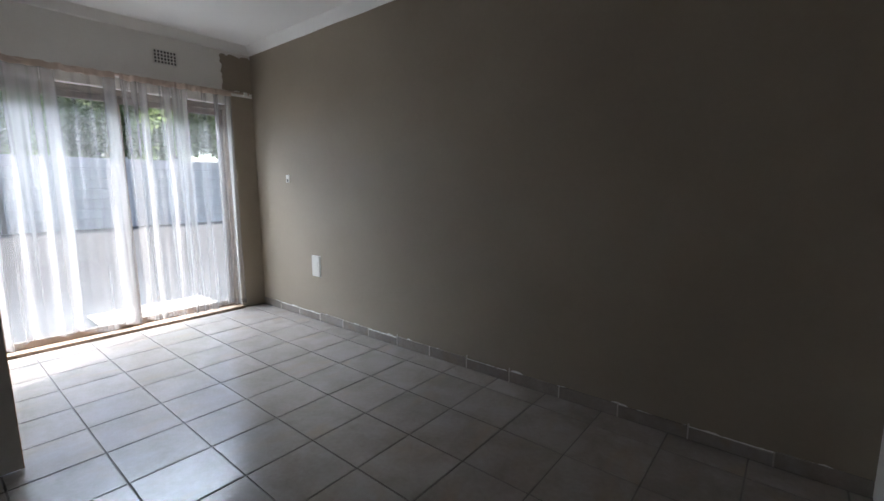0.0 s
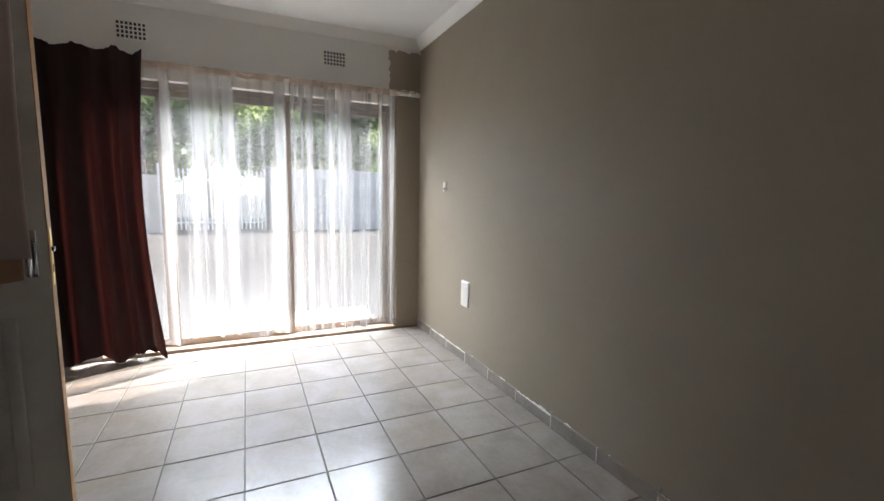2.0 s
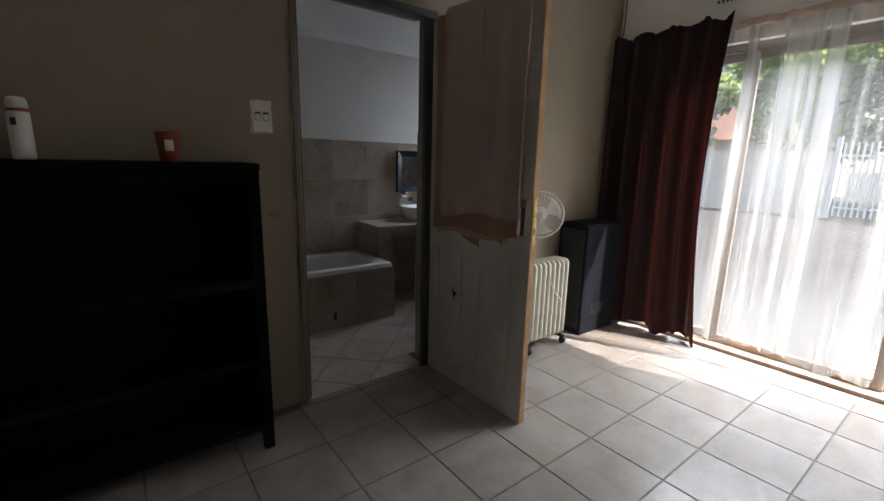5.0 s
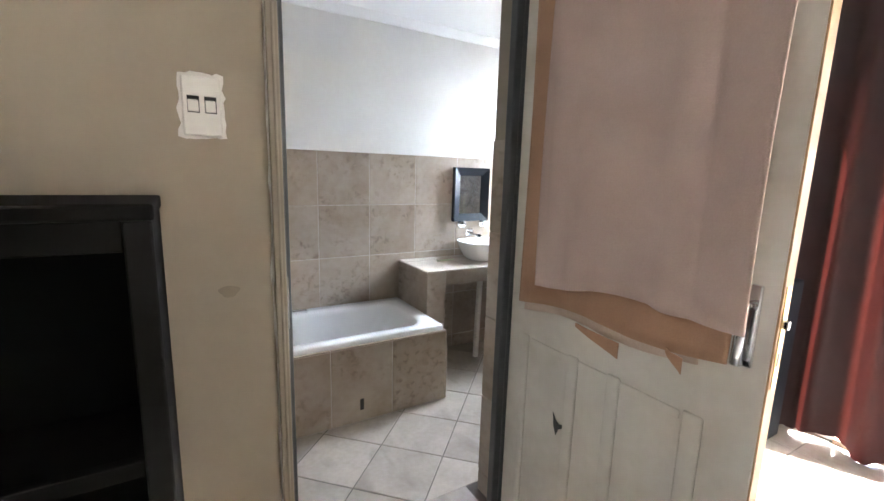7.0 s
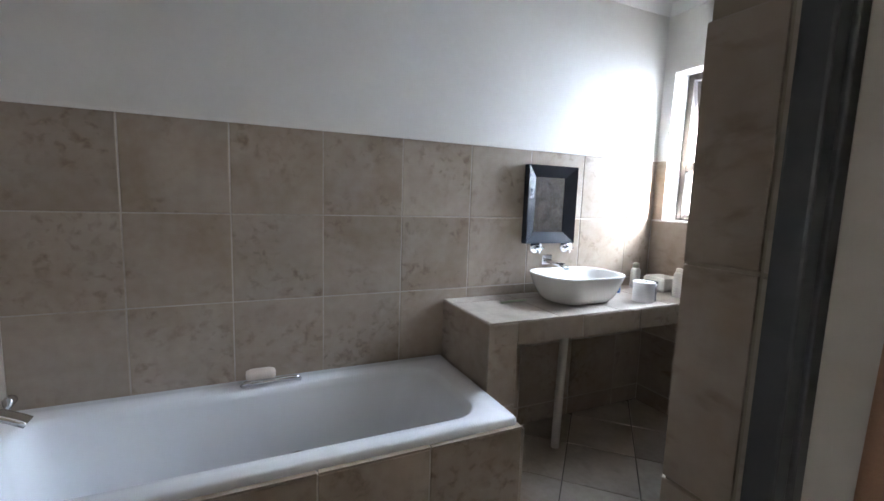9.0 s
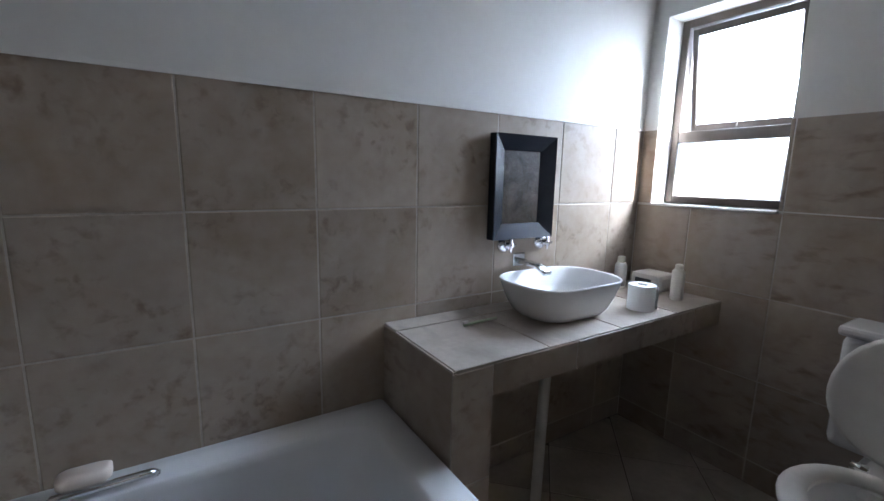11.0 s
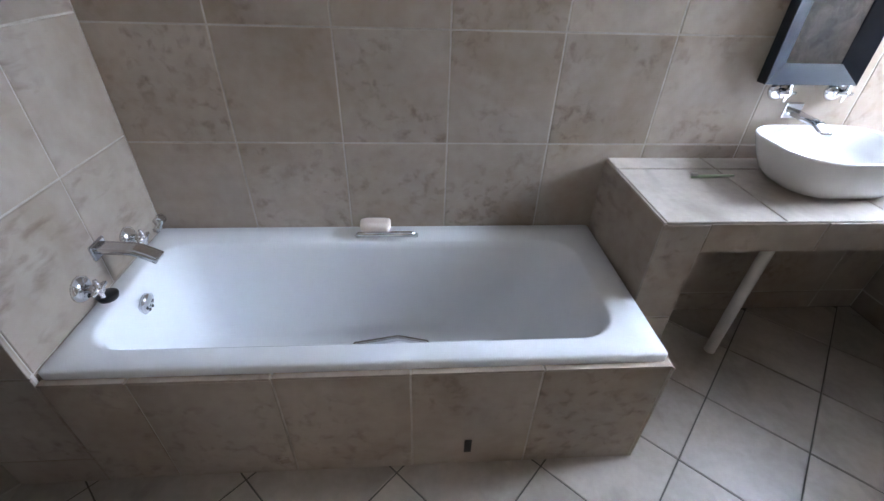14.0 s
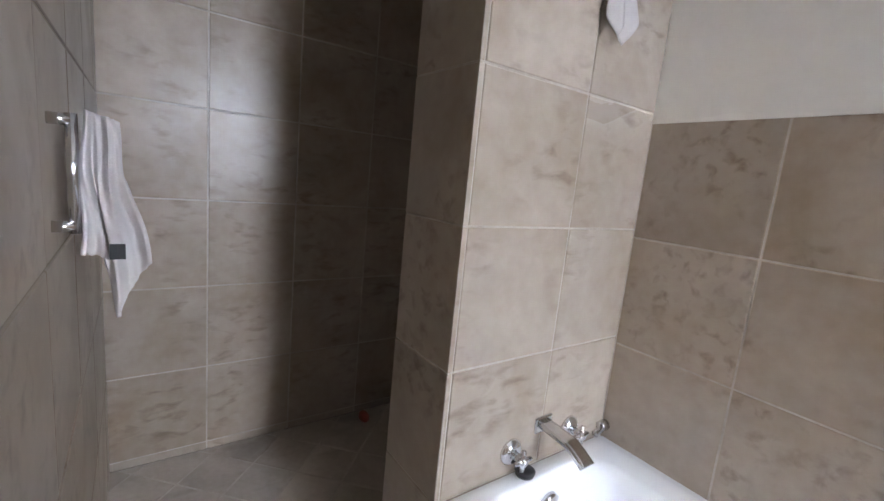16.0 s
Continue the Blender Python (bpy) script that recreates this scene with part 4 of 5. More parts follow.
def oval(cx, z, a, b, n=32):
    pts = []
    for i in range(n):
        t = 2 * math.pi * i / n
        c, s = math.cos(t), math.sin(t)
        pts.append((cx + a * c * (1.0 if c > 0 else 0.85), TC + b * s, z))
    return pts


put("pan", loops([oval(-3.34, 0, 0.15, 0.1), oval(-3.34, 0.02, 0.15, 0.1), oval(-3.33, 0.18, 0.15, 0.1), oval(-3.29, 0.3, 0.2, 0.15), oval(-3.27, 0.37, 0.235, 0.18), oval(-3.27, 0.385, 0.235, 0.18), oval(-3.27, 0.387, 0.18, 0.13), oval(-3.27, 0.3, 0.15, 0.1), oval(-3.3, 0.2, 0.06, 0.05)], cap_first=True), CERAMIC, toilet, "", True)
put("seat", loops([oval(-3.27, 0.39, 0.24, 0.185), oval(-3.27, 0.402, 0.243, 0.188), oval(-3.27, 0.41, 0.235, 0.18), oval(-3.27, 0.41, 0.165, 0.12), oval(-3.27, 0.39, 0.165, 0.12), oval(-3.27, 0.39, 0.24, 0.185)], cap_last=False), PLASTIC, toilet, "", True)
lid = []
for d, s in ((0, 0.96), (0.004, 1.0), (0.014, 1.0), (0.018, 0.93), (0.014, 0.86), (0.014, 0.1)):
    lid.append([(-3.505 + d - 0.1 * ((p[0] + 3.27) * s + 0.2), TC + (p[1] - TC) * s, 0.615 + (p[0] + 3.27) * s) for p in oval(-3.27, 0, 0.215, 0.185)])
put("lid", loops(lid, cap_first=True), PLASTIC, toilet, "", True)
for dy in (-0.07, 0.07):
    put("hinge", tube([(-3.475, TC + dy - 0.02, 0.41), (-3.475, TC + dy + 0.02, 0.41)], 0.014), CHROME, toilet, "chrome lid hinge", True)
put("cistern", box(-3.745, -3.58, TC - 0.19, TC + 0.19, 0.39, 0.78, 0.03), CERAMIC, toilet, "", True)
put("cistern_lid", box(-3.748, -3.57, TC - 0.2, TC + 0.2, 0.775, 0.81, 0.012), CERAMIC, toilet)
put("back_foot", box(-3.74, -3.4, TC - 0.1, TC + 0.1, 0.0, 0.39, 0.03), CERAMIC, toilet)

# bathroom window
win = tagged(empty("window_1", (BW - 0.14, WY0, WZ0)), "small bronze-framed frosted bathroom window, top sash ajar", "window", kind="structure")
wx0, wx1 = BW - 0.17, BW - 0.12
TR = 1.47
for nm, lim in (("frame_side", (WY0, WY0 + 0.035, WZ0, WZ1)), ("frame_side", (WY1 - 0.035, WY1, WZ0, WZ1)), ("frame_bottom", (WY0 + 0.035, WY1 - 0.035, WZ0, WZ0 + 0.035)), ("frame_top", (WY0 + 0.035, WY1 - 0.035, WZ1 - 0.035, WZ1)), ("transom", (WY0 + 0.035, WY1 - 0.035, TR - 0.025, TR + 0.025))):
    put(nm, box(wx0, wx1, *lim, 0.003), ALU_DARK, win)
put("pane", box(wx0 + 0.022, wx0 + 0.027, WY0 + 0.035, WY1 - 0.035, WZ0 + 0.035, TR - 0.025), FROST, win, "frosted glass pane").visible_shadow = False
sash = put("sash", box(-0.012, 0.012, WY0 + 0.04, WY0 + 0.065, TR + 0.03 - WZ1 + 0.04, 0.0, 0.003), ALU_DARK, win)
pieces = [sash]
h = TR + 0.03 - WZ1 + 0.04
for nm, lim, mt in (("sash_stile", (WY1 - 0.065, WY1 - 0.04, h, 0), ALU_DARK), ("sash_rail", (WY0 + 0.065, WY1 - 0.065, h, h + 0.03), ALU_DARK), ("sash_rail", (WY0 + 0.065, WY1 - 0.065, -0.03, 0), ALU_DARK), ("sash_pane", (WY0 + 0.065, WY1 - 0.065, h + 0.03, -0.03), FROST)):
    t = 0.003 if mt is FROST else 0.012
    pieces.append(put(nm, box(-t, t, *lim), mt, win))
pieces[-1].visible_shadow = False
for p in pieces:
    p.matrix_basis = Matrix.Translation((wx0 + 0.02, 0, WZ1 - 0.04)) @ Matrix.Rotation(radians(9), 4, "Y")
put("stay", tube([(wx1, -0.53, TR + 0.03), (wx1 - 0.02, -0.535, TR + 0.1)], 0.004), ALU_DARK, win)
put("sill", box(BW - 0.12, BW + 0.012, WY0, WY1, WZ0 - 0.012, WZ0, 0.004), WHITE, win)

# towels in the bathroom
hook = tagged(link("wall_hook", tube([(PX0, -0.62, 1.86), (PX0 - 0.03, -0.62, 1.86), (PX0 - 0.045, -0.62, 1.875)], 0.006), CHROME, True), "small chrome hook on the tiled partition", "hook")


def face_fold(u, v):
    d = 1 - v
    tail = abs(((u * 2.0) % 1.0) - 0.55)
    return (PX0 - 0.026 - 0.016 * (1 + math.sin(10 * u + 1)) * d, -0.605 + (u - 0.5) * (0.045 + 0.05 * d), 1.65 + 0.11 * tail * d + 0.015 * u * d + 0.215 * v)


tagged(link("face_cloth", sheet(40, 20, face_fold, 0.004), TOWEL_WHITE, True), "off-white face cloth hanging from a hook", "cloth")
rail = tagged(empty("towel_rail", (-0.62, BN, 1.3)), "short vertical chrome towel bar on the shower wall", "towel rail")
put("bar", tube([(-0.63, BN - 0.03, 1.14), (-0.63, BN - 0.03, 1.32)], 0.008), CHROME, rail, "", True)
for z in (1.15, 1.31):
    put("bracket", tube([(-0.63, BN, z), (-0.63, BN - 0.03, z)], 0.009), CHROME, rail, "", True)
hand = tagged(empty("hand_towel", (-0.6, BN - 0.09, 1.15)), "crumpled white hand towel hanging on the chrome bar", "towel")


def hand_cloth(u, v):
    """Narrow at the bar, spreading to two pointed tails."""
    d = 1 - v
    if u < 0.3:
        hem = 1.105 - 0.02 * u
    elif u < 0.46:
        hem = 1.099 - 0.099 * (u - 0.3) / 0.16
    else:
        hem = 1.0 + 0.09 * (u - 0.46) / 0.54
    hem += 0.006 * noise.noise((u * 14, 1, 4))
    top = 1.328 - 0.012 * u
    fold = 0.011 * math.sin(11 * u + 2.5 * d) + 0.006 * math.sin(23 * u - 4 * d) + 0.005 * noise.noise((u * 5, v * 7, 3))
    width = 0.044 + 0.038 * d ** 1.2
    return (-0.625 - fold * (0.5 + 0.7 * d), BN - 0.04 - width * u - 0.004 * math.sin(8 * v), hem + (top - hem) * v)


put("cloth", sheet(60, 40, hand_cloth, 0.006), TOWEL_WHITE, hand, "", True)
put("care_tag", box(-0.646, -0.643, BN - 0.092, BN - 0.071, 1.1, 1.125), BLACK, hand, "black sewn-in label")
tagged(link("red_scrubber", loops([ellipse(0.38, -0.56, z, a, a * 0.6, 20) for z, a in ((0, 0.03), (0.01, 0.04), (0.03, 0.038), (0.04, 0.025))], cap_first=True), RED, True), "small red scrubber on the shower floor", "scrubber")

# ---- outside ----
ground = structure("ground", box(-600, W - 0.25, -600, 600, -0.3, -0.06), PAVING, "pale concrete paved yard", "ground")
step = structure("pavement_step", box(W - 0.9, W - 0.22, 0.2, N + 0.6, -0.06, -0.012, 0.01), PAVING, "pale concrete door step", "step")
grate = tagged(empty("slatted_mat", (-4.6, 2.95, -0.01)), "white slatted mat on the door step", "mat")
for i in range(6):
    x = -4.32 - i * 0.1
    put("slat", box(x - 0.024, x + 0.024, 2.35, 3.45, 0.008, 0.03, 0.006), RENDER_WALL, grate)
for y in (2.5, 3.3):
    put("bearer", box(-4.86, -4.28, y - 0.02, y + 0.02, -0.012, 0.008, 0.003), RAILWHITE, grate)

FX = -17.5
garden_wall = structure("wall_garden", box(FX - 0.06, FX - 0.02, 3.0, 40, -0.06, 2.3), PRECAST, "white painted precast concrete garden wall", "garden wall")
slab_me = None
for py in range(0, 18):
    y0 = 3.0 + py * 1.6
    under(link("post", box(FX - 0.1, FX + 0.06, y0 - 0.07, y0 + 0.07, -0.06, 2.36, 0.01), PRECAST), garden_wall)
    for pz in range(7):
        if slab_me is None:
            ob = link("slab", box(-0.03, 0.03, -0.72, 0.72, 0, 0.315, 0.015), PRECAST)
            slab_me = ob.data
        else:
            ob = new("slab", slab_me)
        under(ob, garden_wall)
        ob.matrix_basis = Matrix.Translation((FX, y0 + 0.8, -0.05 + pz * 0.335))
gate = tagged(empty("palisade_gate", (FX, 1.4, -0.06)), "white painted steel palisade gate", "gate")
for z in (0.25, 1.75):
    put("rail", box(FX - 0.02, FX + 0.02, -0.3, 3.0, z, z + 0.05, 0.004), RAILWHITE, gate)
for i in range(24):
    y = -0.25 + i * 0.138
    put("bar", box(FX + 0.02, FX + 0.035, y - 0.024, y + 0.024, 0.02, 2.15, 0.004), RAILWHITE, gate)
for y in (-0.4, 3.0):
    put("gate_post", box(FX - 0.06, FX + 0.06, y - 0.06, y + 0.06, -0.06, 2.3, 0.01), RAILWHITE, gate)
side = structure("wall_yard", box(FX - 0.1, FX + 0.1, -40, -0.46, -0.06, 1.9), RENDER_WALL, "pale plastered yard wall", "garden wall")
house = tagged(empty("neighbour_house", (-30, -9, -0.06)), "pale plastered house with a red-brown pitched roof", "house")
put("wall", box(-34, -27, -16, -3, -0.06, 2.9), RENDER_WALL, house)
bm = bmesh.new()
a = [bm.verts.new(p) for p in ((-34.6, -16.6, 2.8), (-26.4, -16.6, 2.8), (-26.4, -2.4, 2.8), (-34.6, -2.4, 2.8))]
b = [bm.verts.new(p) for p in ((-30.5, -14, 4.9), (-30.5, -5, 4.9))]
for f in ((a[0], a[1], b[0]), (a[1], a[2], b[1], b[0]), (a[2], a[3], b[1]), (a[3], a[0], b[0], b[1]), tuple(a[::-1])):
    bm.faces.new(f)
put("roof", bm, ROOF, house)
for y in (-13, -9, -5.5):
    put("window", box(-27.02, -26.97, y - 0.6, y + 0.6, 0.9, 2.1, 0.01), STEEL, house)


def tree(seed, height, spread):
    """Trunk, forking limbs and a crown of many small leaf blades in uneven clumps."""
    rnd = random.Random(seed)
    t = tagged(empty("tree"), "leafy green tree behind the garden wall", "tree", group="trees behind the wall")
    wood = tube([(0, 0, 0), (0.05, 0.04, height * 0.2), (-0.04, 0.1, height * 0.42), (0.05, 0, height * 0.7)], [0.2, 0.16, 0.12, 0.05], sides=10)
    tips = []
    for i in range(11):
        a = 6.283 * i / 11 + rnd.uniform(-0.3, 0.3)
        z0 = height * rnd.uniform(0.28, 0.6)
        r = spread * rnd.uniform(0.5, 0.95)
        tip = (r * math.cos(a), r * math.sin(a), min(height * 0.95, z0 + height * rnd.uniform(0.08, 0.4)))
        tube([(0, 0.05, z0), (tip[0] * 0.5, tip[1] * 0.5, z0 + (tip[2] - z0) * 0.65), tip], [0.07, 0.045, 0.015], wood, 6)
        tips += [tip, (tip[0] * 0.6, tip[1] * 0.6, z0 + (tip[2] - z0) * 0.75)]
    tips.append((0, 0, height * 0.92))
    part("trunk", wood, BARK, t, "", True)
    verts, faces = [], []
    for c in tips:
        cr = rnd.uniform(0.55, 1.0) * spread * 0.4
        for _ in range(430):
            d = Vector((rnd.gauss(0, 1), rnd.gauss(0, 1), rnd.gauss(0, 0.75))).normalized() * cr * rnd.random() ** 0.5
            p = Vector(c) + d
            u = Vector((rnd.gauss(0, 1), rnd.gauss(0, 1), rnd.gauss(0, 1))).normalized()
            w = u.orthogonal().normalized()
            s = rnd.uniform(0.1, 0.2)
            k = len(verts)
            verts += [p - u * s, p + w * s * 0.5, p + u * s, p - w * s * 0.5]
            faces.append((k, k + 1, k + 2, k + 3))
    me = bpy.data.meshes.new("crown")
    me.from_pydata([tuple(v) for v in verts], [], faces)
    me.materials.append(LEAF)
    ob = new("crown", me)
    ob.parent = t
    return t


kinds = [tree(11, 6.6, 2.5), tree(12, 5.6, 2.3), tree(13, 7.6, 2.9)]
first = [True] * 3
for i, (x, y, kd, rz, s) in enumerate(((-21, -1.6, 0, 0, 1.0), (-22.5, 1.6, 2, 40, 1.0), (-21, 4.4, 1, 90, 1.0), (-23, 6.8, 0, 150, 1.1), (-21, 12.5, 1, 200, 1.0), (-22, 16.0, 2, 250, 0.95), (-24, 20.5, 0, 300, 1.0), (-20.5, -6.5, 1, 20, 0.9), (-25, -3.5, 2, 77, 1.0), (-27, 0.5, 2, 130, 1.25), (-27.5, 5.0, 2, 10, 1.3), (-27, 9.8, 0, 60, 1.3), (-21.5, 9.0, 2, 310, 0.9))):
    m = pose(x, y, -0.06, 0, 0, rz)
    if first[kd]:
        kinds[kd].matrix_basis = m
        first[kd] = False
    else:
        copy_thing(kinds[kd], m)

# ---- tiles, last ----


def clip_poly(poly, u0, u1, v0, v1):
    for axis, lim, keep in ((0, u0, 1), (0, u1, -1), (1, v0, 1), (1, v1, -1)):
        out = []
        for p, q in zip(poly, poly[1:] + poly[:1]):
            ip, iq = keep * (p[axis] - lim) >= 0, keep * (q[axis] - lim) >= 0
            if ip:
                out.append(p)
            if ip != iq:
                t = (lim - p[axis]) / (q[axis] - p[axis])
                out.append((p[0] + (q[0] - p[0]) * t, p[1] + (q[1] - p[1]) * t))
        poly = out
        if not poly:
            break
    return poly


def tile_mesh(poly, mat, thick=0.007):
    """Flat tile with a softened top edge."""
    c = Vector((sum(p[0] for p in poly) / len(poly), sum(p[1] for p in poly) / len(poly)))
    bm = bmesh.new()

    def ring(inset, z):
        pts = []
        for p in poly:
            d = Vector(p) - c
            pts.append((p[0] - d.x / max(d.length, 1e-5) * inset, p[1] - d.y / max(d.length, 1e-5) * inset, z))
        return pts
    loops([ring(0, -thick), ring(0, -0.0018), ring(0.0026, 0.0)], bm)
    me = bpy.data.meshes.new("tile")
    bmesh.ops.recalc_face_normals(bm, faces=bm.faces)
    bm.to_mesh(me)
    bm.free()
    me.materials.append(mat)
    return me


def tile_area(parent, frame_m, rect, pitch, origin, mat, gap=0.005, angle=0.0, skip=None, seed=1, name="tile"):
    """Lay tiles on a plane: frame_m maps u, v, height to the world; rect clips them."""
    rnd = random.Random(seed)
    u0, u1, v0, v1 = rect
    pu, pv = pitch
    ca, sa = math.cos(radians(angle)), math.sin(radians(angle))
    full = [(-(pu - gap) / 2, -(pv - gap) / 2), ((pu - gap) / 2, -(pv - gap) / 2), ((pu - gap) / 2, (pv - gap) / 2), (-(pu - gap) / 2, (pv - gap) / 2)]
    shared = tile_mesh(full, mat)
    corners = [((u - origin[0]) * ca + (v - origin[1]) * sa, -(u - origin[0]) * sa + (v - origin[1]) * ca) for u in (u0, u1) for v in (v0, v1)]
    i0, i1 = math.floor(min(c[0] for c in corners) / pu) - 1, math.ceil(max(c[0] for c in corners) / pu) + 1
    j0, j1 = math.floor(min(c[1] for c in corners) / pv) - 1, math.ceil(max(c[1] for c in corners) / pv) + 1
    for i in range(i0, i1):
        for j in range(j0, j1):
            a, b = (i + 0.5) * pu, (j + 0.5) * pv
            cu, cv = origin[0] + a * ca - b * sa, origin[1] + a * sa + b * ca
            world_poly = [(cu + p[0] * ca - p[1] * sa, cv + p[0] * sa + p[1] * ca) for p in full]
            cut = clip_poly(world_poly, u0, u1, v0, v1)
            if len(cut) < 3:
                continue
            area = abs(sum(p[0] * q[1] - p[1] * q[0] for p, q in zip(cut, cut[1:] + cut[:1]))) / 2
            if area < 0.0006 or (skip and skip(cu, cv)):
                continue
            jig = rnd.uniform(-0.0007, 0.0007)
            if area > 0.999 * (pu - gap) * (pv - gap):
                ob = new(name, shared)
                m = frame_m @ Matrix.Translation((cu, cv, jig)) @ Matrix.Rotation(radians(angle), 4, "Z")
            else:
                mu, mv = sum(p[0] for p in cut) / len(cut), sum(p[1] for p in cut) / len(cut)
                ob = new(name, tile_mesh([(p[0] - mu, p[1] - mv) for p in cut], mat))
                m = frame_m @ Matrix.Translation((mu, mv, jig))
            ob.parent = parent
            ob.matrix_parent_inverse = Matrix.Translation(-parent.location)
            ob.matrix_basis = m


def plane(o, u, v):
    u, v = Vector(u), Vector(v)
    w = u.cross(v)
    return Matrix(((u.x, v.x, w.x, o[0]), (u.y, v.y, w.y, o[1]), (u.z, v.z, w.z, o[2]), (0, 0, 0, 1)))


structure("trim_grout_south", box(BW, PX0, BS - 0.004, BS - 0.0022, 0, 1.5), GROUT_PALE, "pale grout behind the stone wall tiles", "grout")
structure("trim_grout_west", box(BW - 0.004, BW - 0.0022, BS, BN, 0, WZ0 - 0.012), GROUT_PALE, "pale grout behind the stone wall tiles", "grout")
structure("trim_grout_shower", box(PX1, BE, BS, BN, -0.0029, -0.0014), GROUT_PALE, "pale grout between the shower floor tiles", "grout")
flat = Matrix.Identity(4)
tile_area(floor, flat, (W + 0.035, E, S, N - 0.012), (0.358, 0.3595), (-2.28, 2.187), FLOOR_TILE, gap=0.006)
tile_area(floor, flat, (DX0, DX1, BN, S), (0.325, 0.325), (-2.295, 0.046), BATH_FLOOR, angle=45)
tile_area(floor, flat, (BW, PX1, BS, BN), (0.325, 0.325), (-2.295, 0.046), BATH_FLOOR, angle=45, skip=lambda u, v: -2.1 < u < -0.9 and v < -0.45)
tile_area(floor, flat, (PX1, BE, BS, BN), (0.2, 0.2), (0, 0), BATH_FLOOR, angle=45, gap=0.007)
south = plane((0, BS, 0), (-1, 0, 0), (0, 0, 1))      # u = -x
tile_area(wall_bath_south, south, (-PX0, -BW, 0, 1.503), (0.35, 0.35), (2.136, 0.802), WALL_TILE, gap=0.005, skip=lambda u, v: v < 0.4 and u < 2.3)
tile_area(wall_bath_south, south, (-BE, -PX1, 0, 2.2), (0.35, 0.355), (0.1, 0.39), WALL_TILE)
west = plane((BW, 0, 0), (0, 1, 0), (0, 0, 1))
tile_area(wall_bath_west, west, (BS, BN + 0.045, 0, WZ0 - 0.012), (0.35, 0.35), (-0.27, 0.802), WALL_TILE)
tile_area(wall_bath_west, west, (BS, WY0, WZ0 - 0.012, 1.5), (0.35, 0.35), (-0.27, 0.802), WALL_TILE)
tile_area(wall_bath_west, west, (WY1, BN + 0.045, WZ0 - 0.012, 1.5), (0.35, 0.35), (-0.27, 0.802), WALL_TILE)
pw = plane((PX0, 0, 0), (0, -1, 0), (0, 0, 1))        # u = -y
tile_area(partition, pw, (-PY, -BS, 0.44, CBATH), (0.355, 0.352), (0.57, 0.824), WALL_TILE, gap=0.005)
pn = plane((0, PY, 0), (-1, 0, 0), (0, 0, 1))
tile_area(partition, pn, (-PX1, -PX0, 0, CBATH), (0.35, 0.352), (-PX1, 0.824), WALL_TILE, gap=0.004)
se = plane((BE, 0, 0), (0, -1, 0), (0, 0, 1))
tile_area(wall_shower_east, se, (-BN, -BS, 0, 2.2), (0.35, 0.355), (-0.155, 0.39), WALL_TILE, gap=0.006)
bn = plane((0, BN - 0.003, 0), (1, 0, 0), (0, 0, 1))
tile_area(wall_south, bn, (DX1 + 0.03, BE, 0, 2.2), (0.35, 0.355), (0, 0.39), WALL_TILE, gap=0.006)
rv = plane((DX0 - 0.037, 0, 0), (0, 1, 0), (0, 0, 1))
tile_area(wall_south, rv, (BN + 0.04, 0.69, 0, 1.51), (0.35, 0.352), (0.3, 0.802), WALL_TILE)
tile_area(surround, plane((0, -0.203, 0), (-1, 0, 0), (0, 0, 1)), (-PX0, 2.365, 0, 0.44), (0.354, 0.44), (1.655, 0), WALL_TILE)
tile_area(surround, plane((0, 0, 0.447), (1, 0, 0), (0, 1, 0)), (-2.365, PX0, -0.24, -0.201), (0.354, 0.4), (-1.655, -0.4), WALL_TILE)
tile_area(box_end, plane((-2.362, 0, 0), (0, 1, 0), (0, 0, 1)) @ Matrix.Rotation(0, 4, "Z"), (-0.44, -0.2, 0, 0.44), (0.35, 0.44), (-0.2, 0), WALL_TILE)
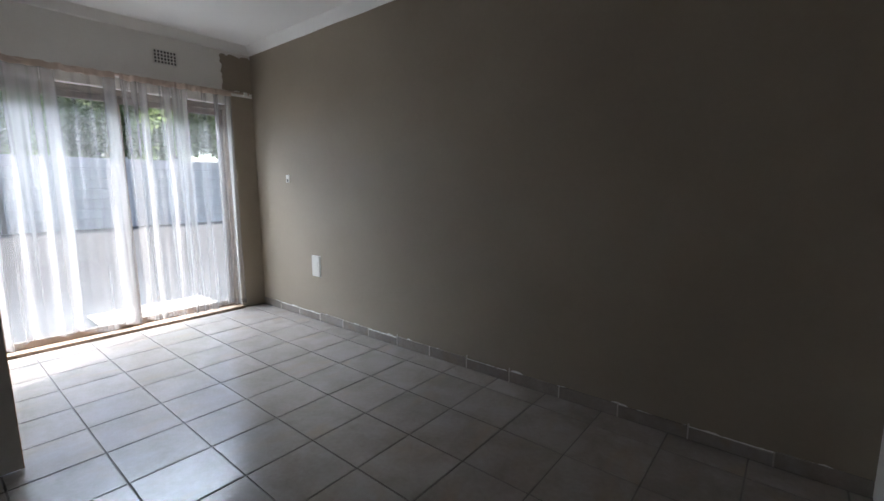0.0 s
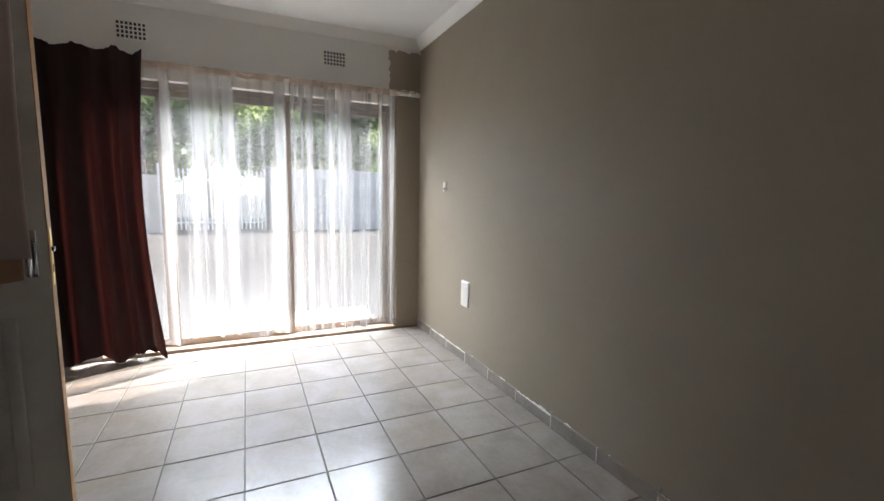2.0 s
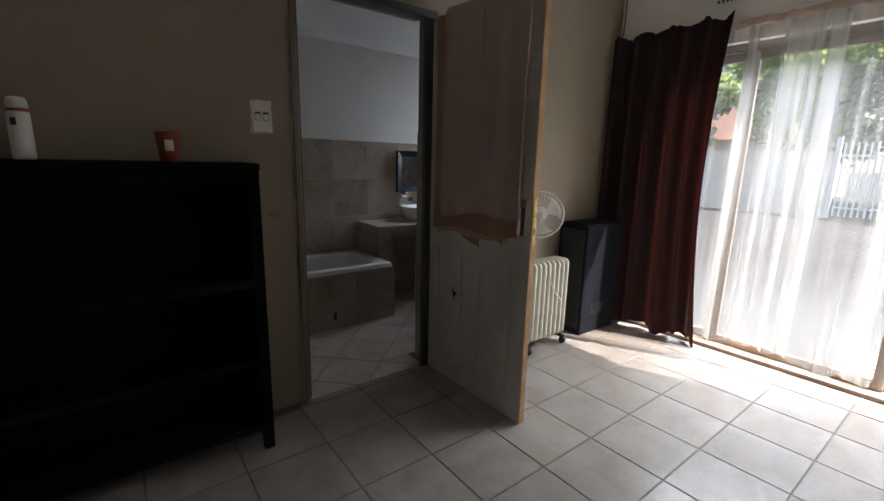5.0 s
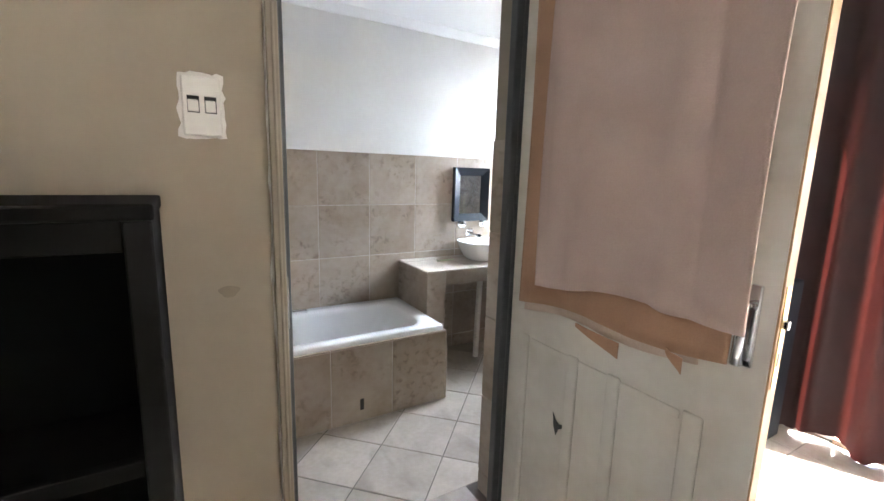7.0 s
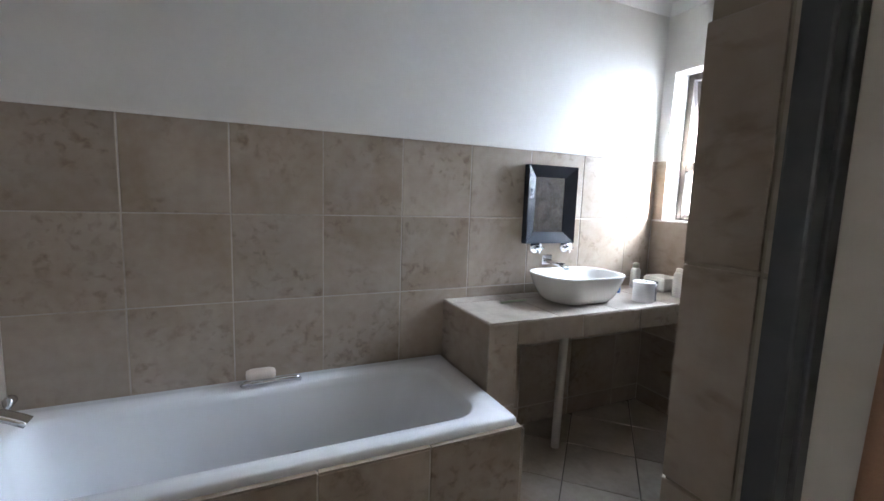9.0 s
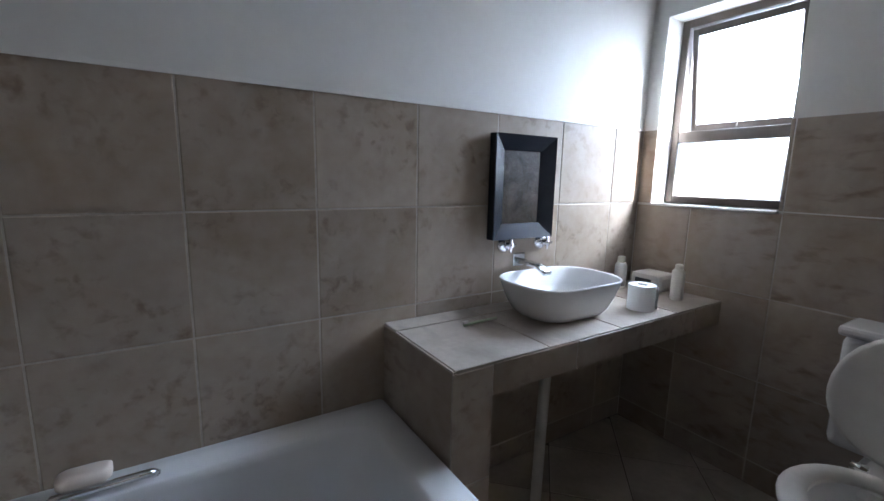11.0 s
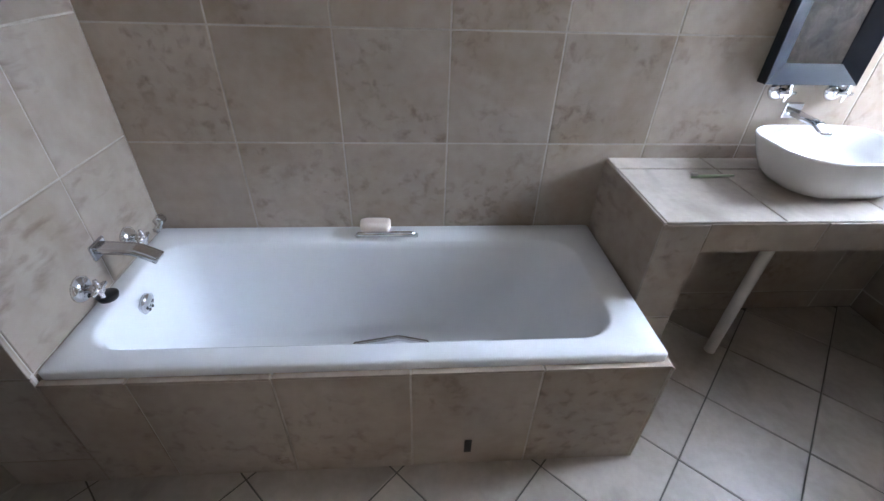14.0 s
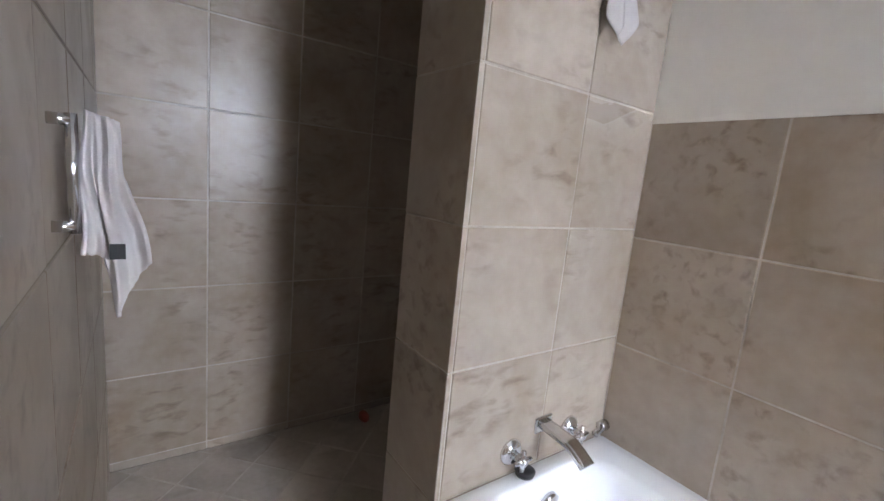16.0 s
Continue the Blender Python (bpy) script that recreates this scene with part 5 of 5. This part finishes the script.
tile_area(counter, plane((0, 0, KZ), (1, 0, 0), (0, 1, 0)), (KX0, KX1 + 0.003, BS, KY + 0.002), (0.35, 0.35), (-2.71, KY), BATH_FLOOR)
tile_area(counter, plane((0, KY, 0), (-1, 0, 0), (0, 0, 1)), (-KX1 + 0.132, -KX0, KZ - 0.103, KZ - 0.007), (0.35, 0.2), (2.49, KZ - 0.104), WALL_TILE)
tile_area(counter, plane((0, KY, 0), (-1, 0, 0), (0, 0, 1)), (-KX1 - 0.003, -KX1 + 0.132, 0, KZ - 0.007), (0.4, 0.35), (2.3, 0.395), WALL_TILE)
tile_area(counter, plane((KX1, 0, 0), (0, 1, 0), (0, 0, 1)), (BS, KY, 0.45, KZ - 0.007), (0.5, 0.6), (-0.9, 0.3), WALL_TILE)
for nm, w0, w1 in (("trim_plaster_lip", BW, PX0),):
    structure(nm, sheet(220, 2, lambda u, v: (w0 + (w1 - w0) * u, BS + 0.0015 * (1 - v) + 0.001, 1.497 + v * (0.012 + 0.022 * max(0, noise.noise((u * 34, 2, 7))) + 0.008 * noise.noise((u * 90, 2, 3)))), 0.003), WHITE, "ragged white plaster lip above the wall tiles", "plaster")
# broken tile skirting along the taupe wall
random.seed(9)
x = -W
while x > -E:
    w = min(0.36, x + E)
    hgt = 0.074 + random.uniform(-0.01, 0.01)
    box_bm = box(-x + 0.003, -x + w - 0.003, N - 0.011 + random.uniform(-0.001, 0.001), N + 0.002, 0.0, hgt, 0.0025, segments=1)
    ob = link("skirting_tile", box_bm, FLOOR_TILE)
    under(ob, wall_north)
    x -= w
structure("trim_skirting_plaster", sheet(400, 1, lambda u, v: (W + (E - W) * u, N - 0.003 * (1 - v) - 0.0015, 0.066 + v * (0.004 + 0.026 * max(0, noise.noise((u * 45, 3, 1))) + 0.008 * noise.noise((u * 150, 6, 1)))), 0.002), WHITE, "rough white plaster edge above the skirting tiles", "plaster")
for i in range(15):
    jx = W + 0.36 * (i + 1)
    if jx < E:
        under(link("mortar_joint", box(jx - 0.004, jx + 0.003, N - 0.0125, N, 0.0, 0.07 + random.uniform(0, 0.03), 0.001, segments=1), GROUT_PALE), wall_north)
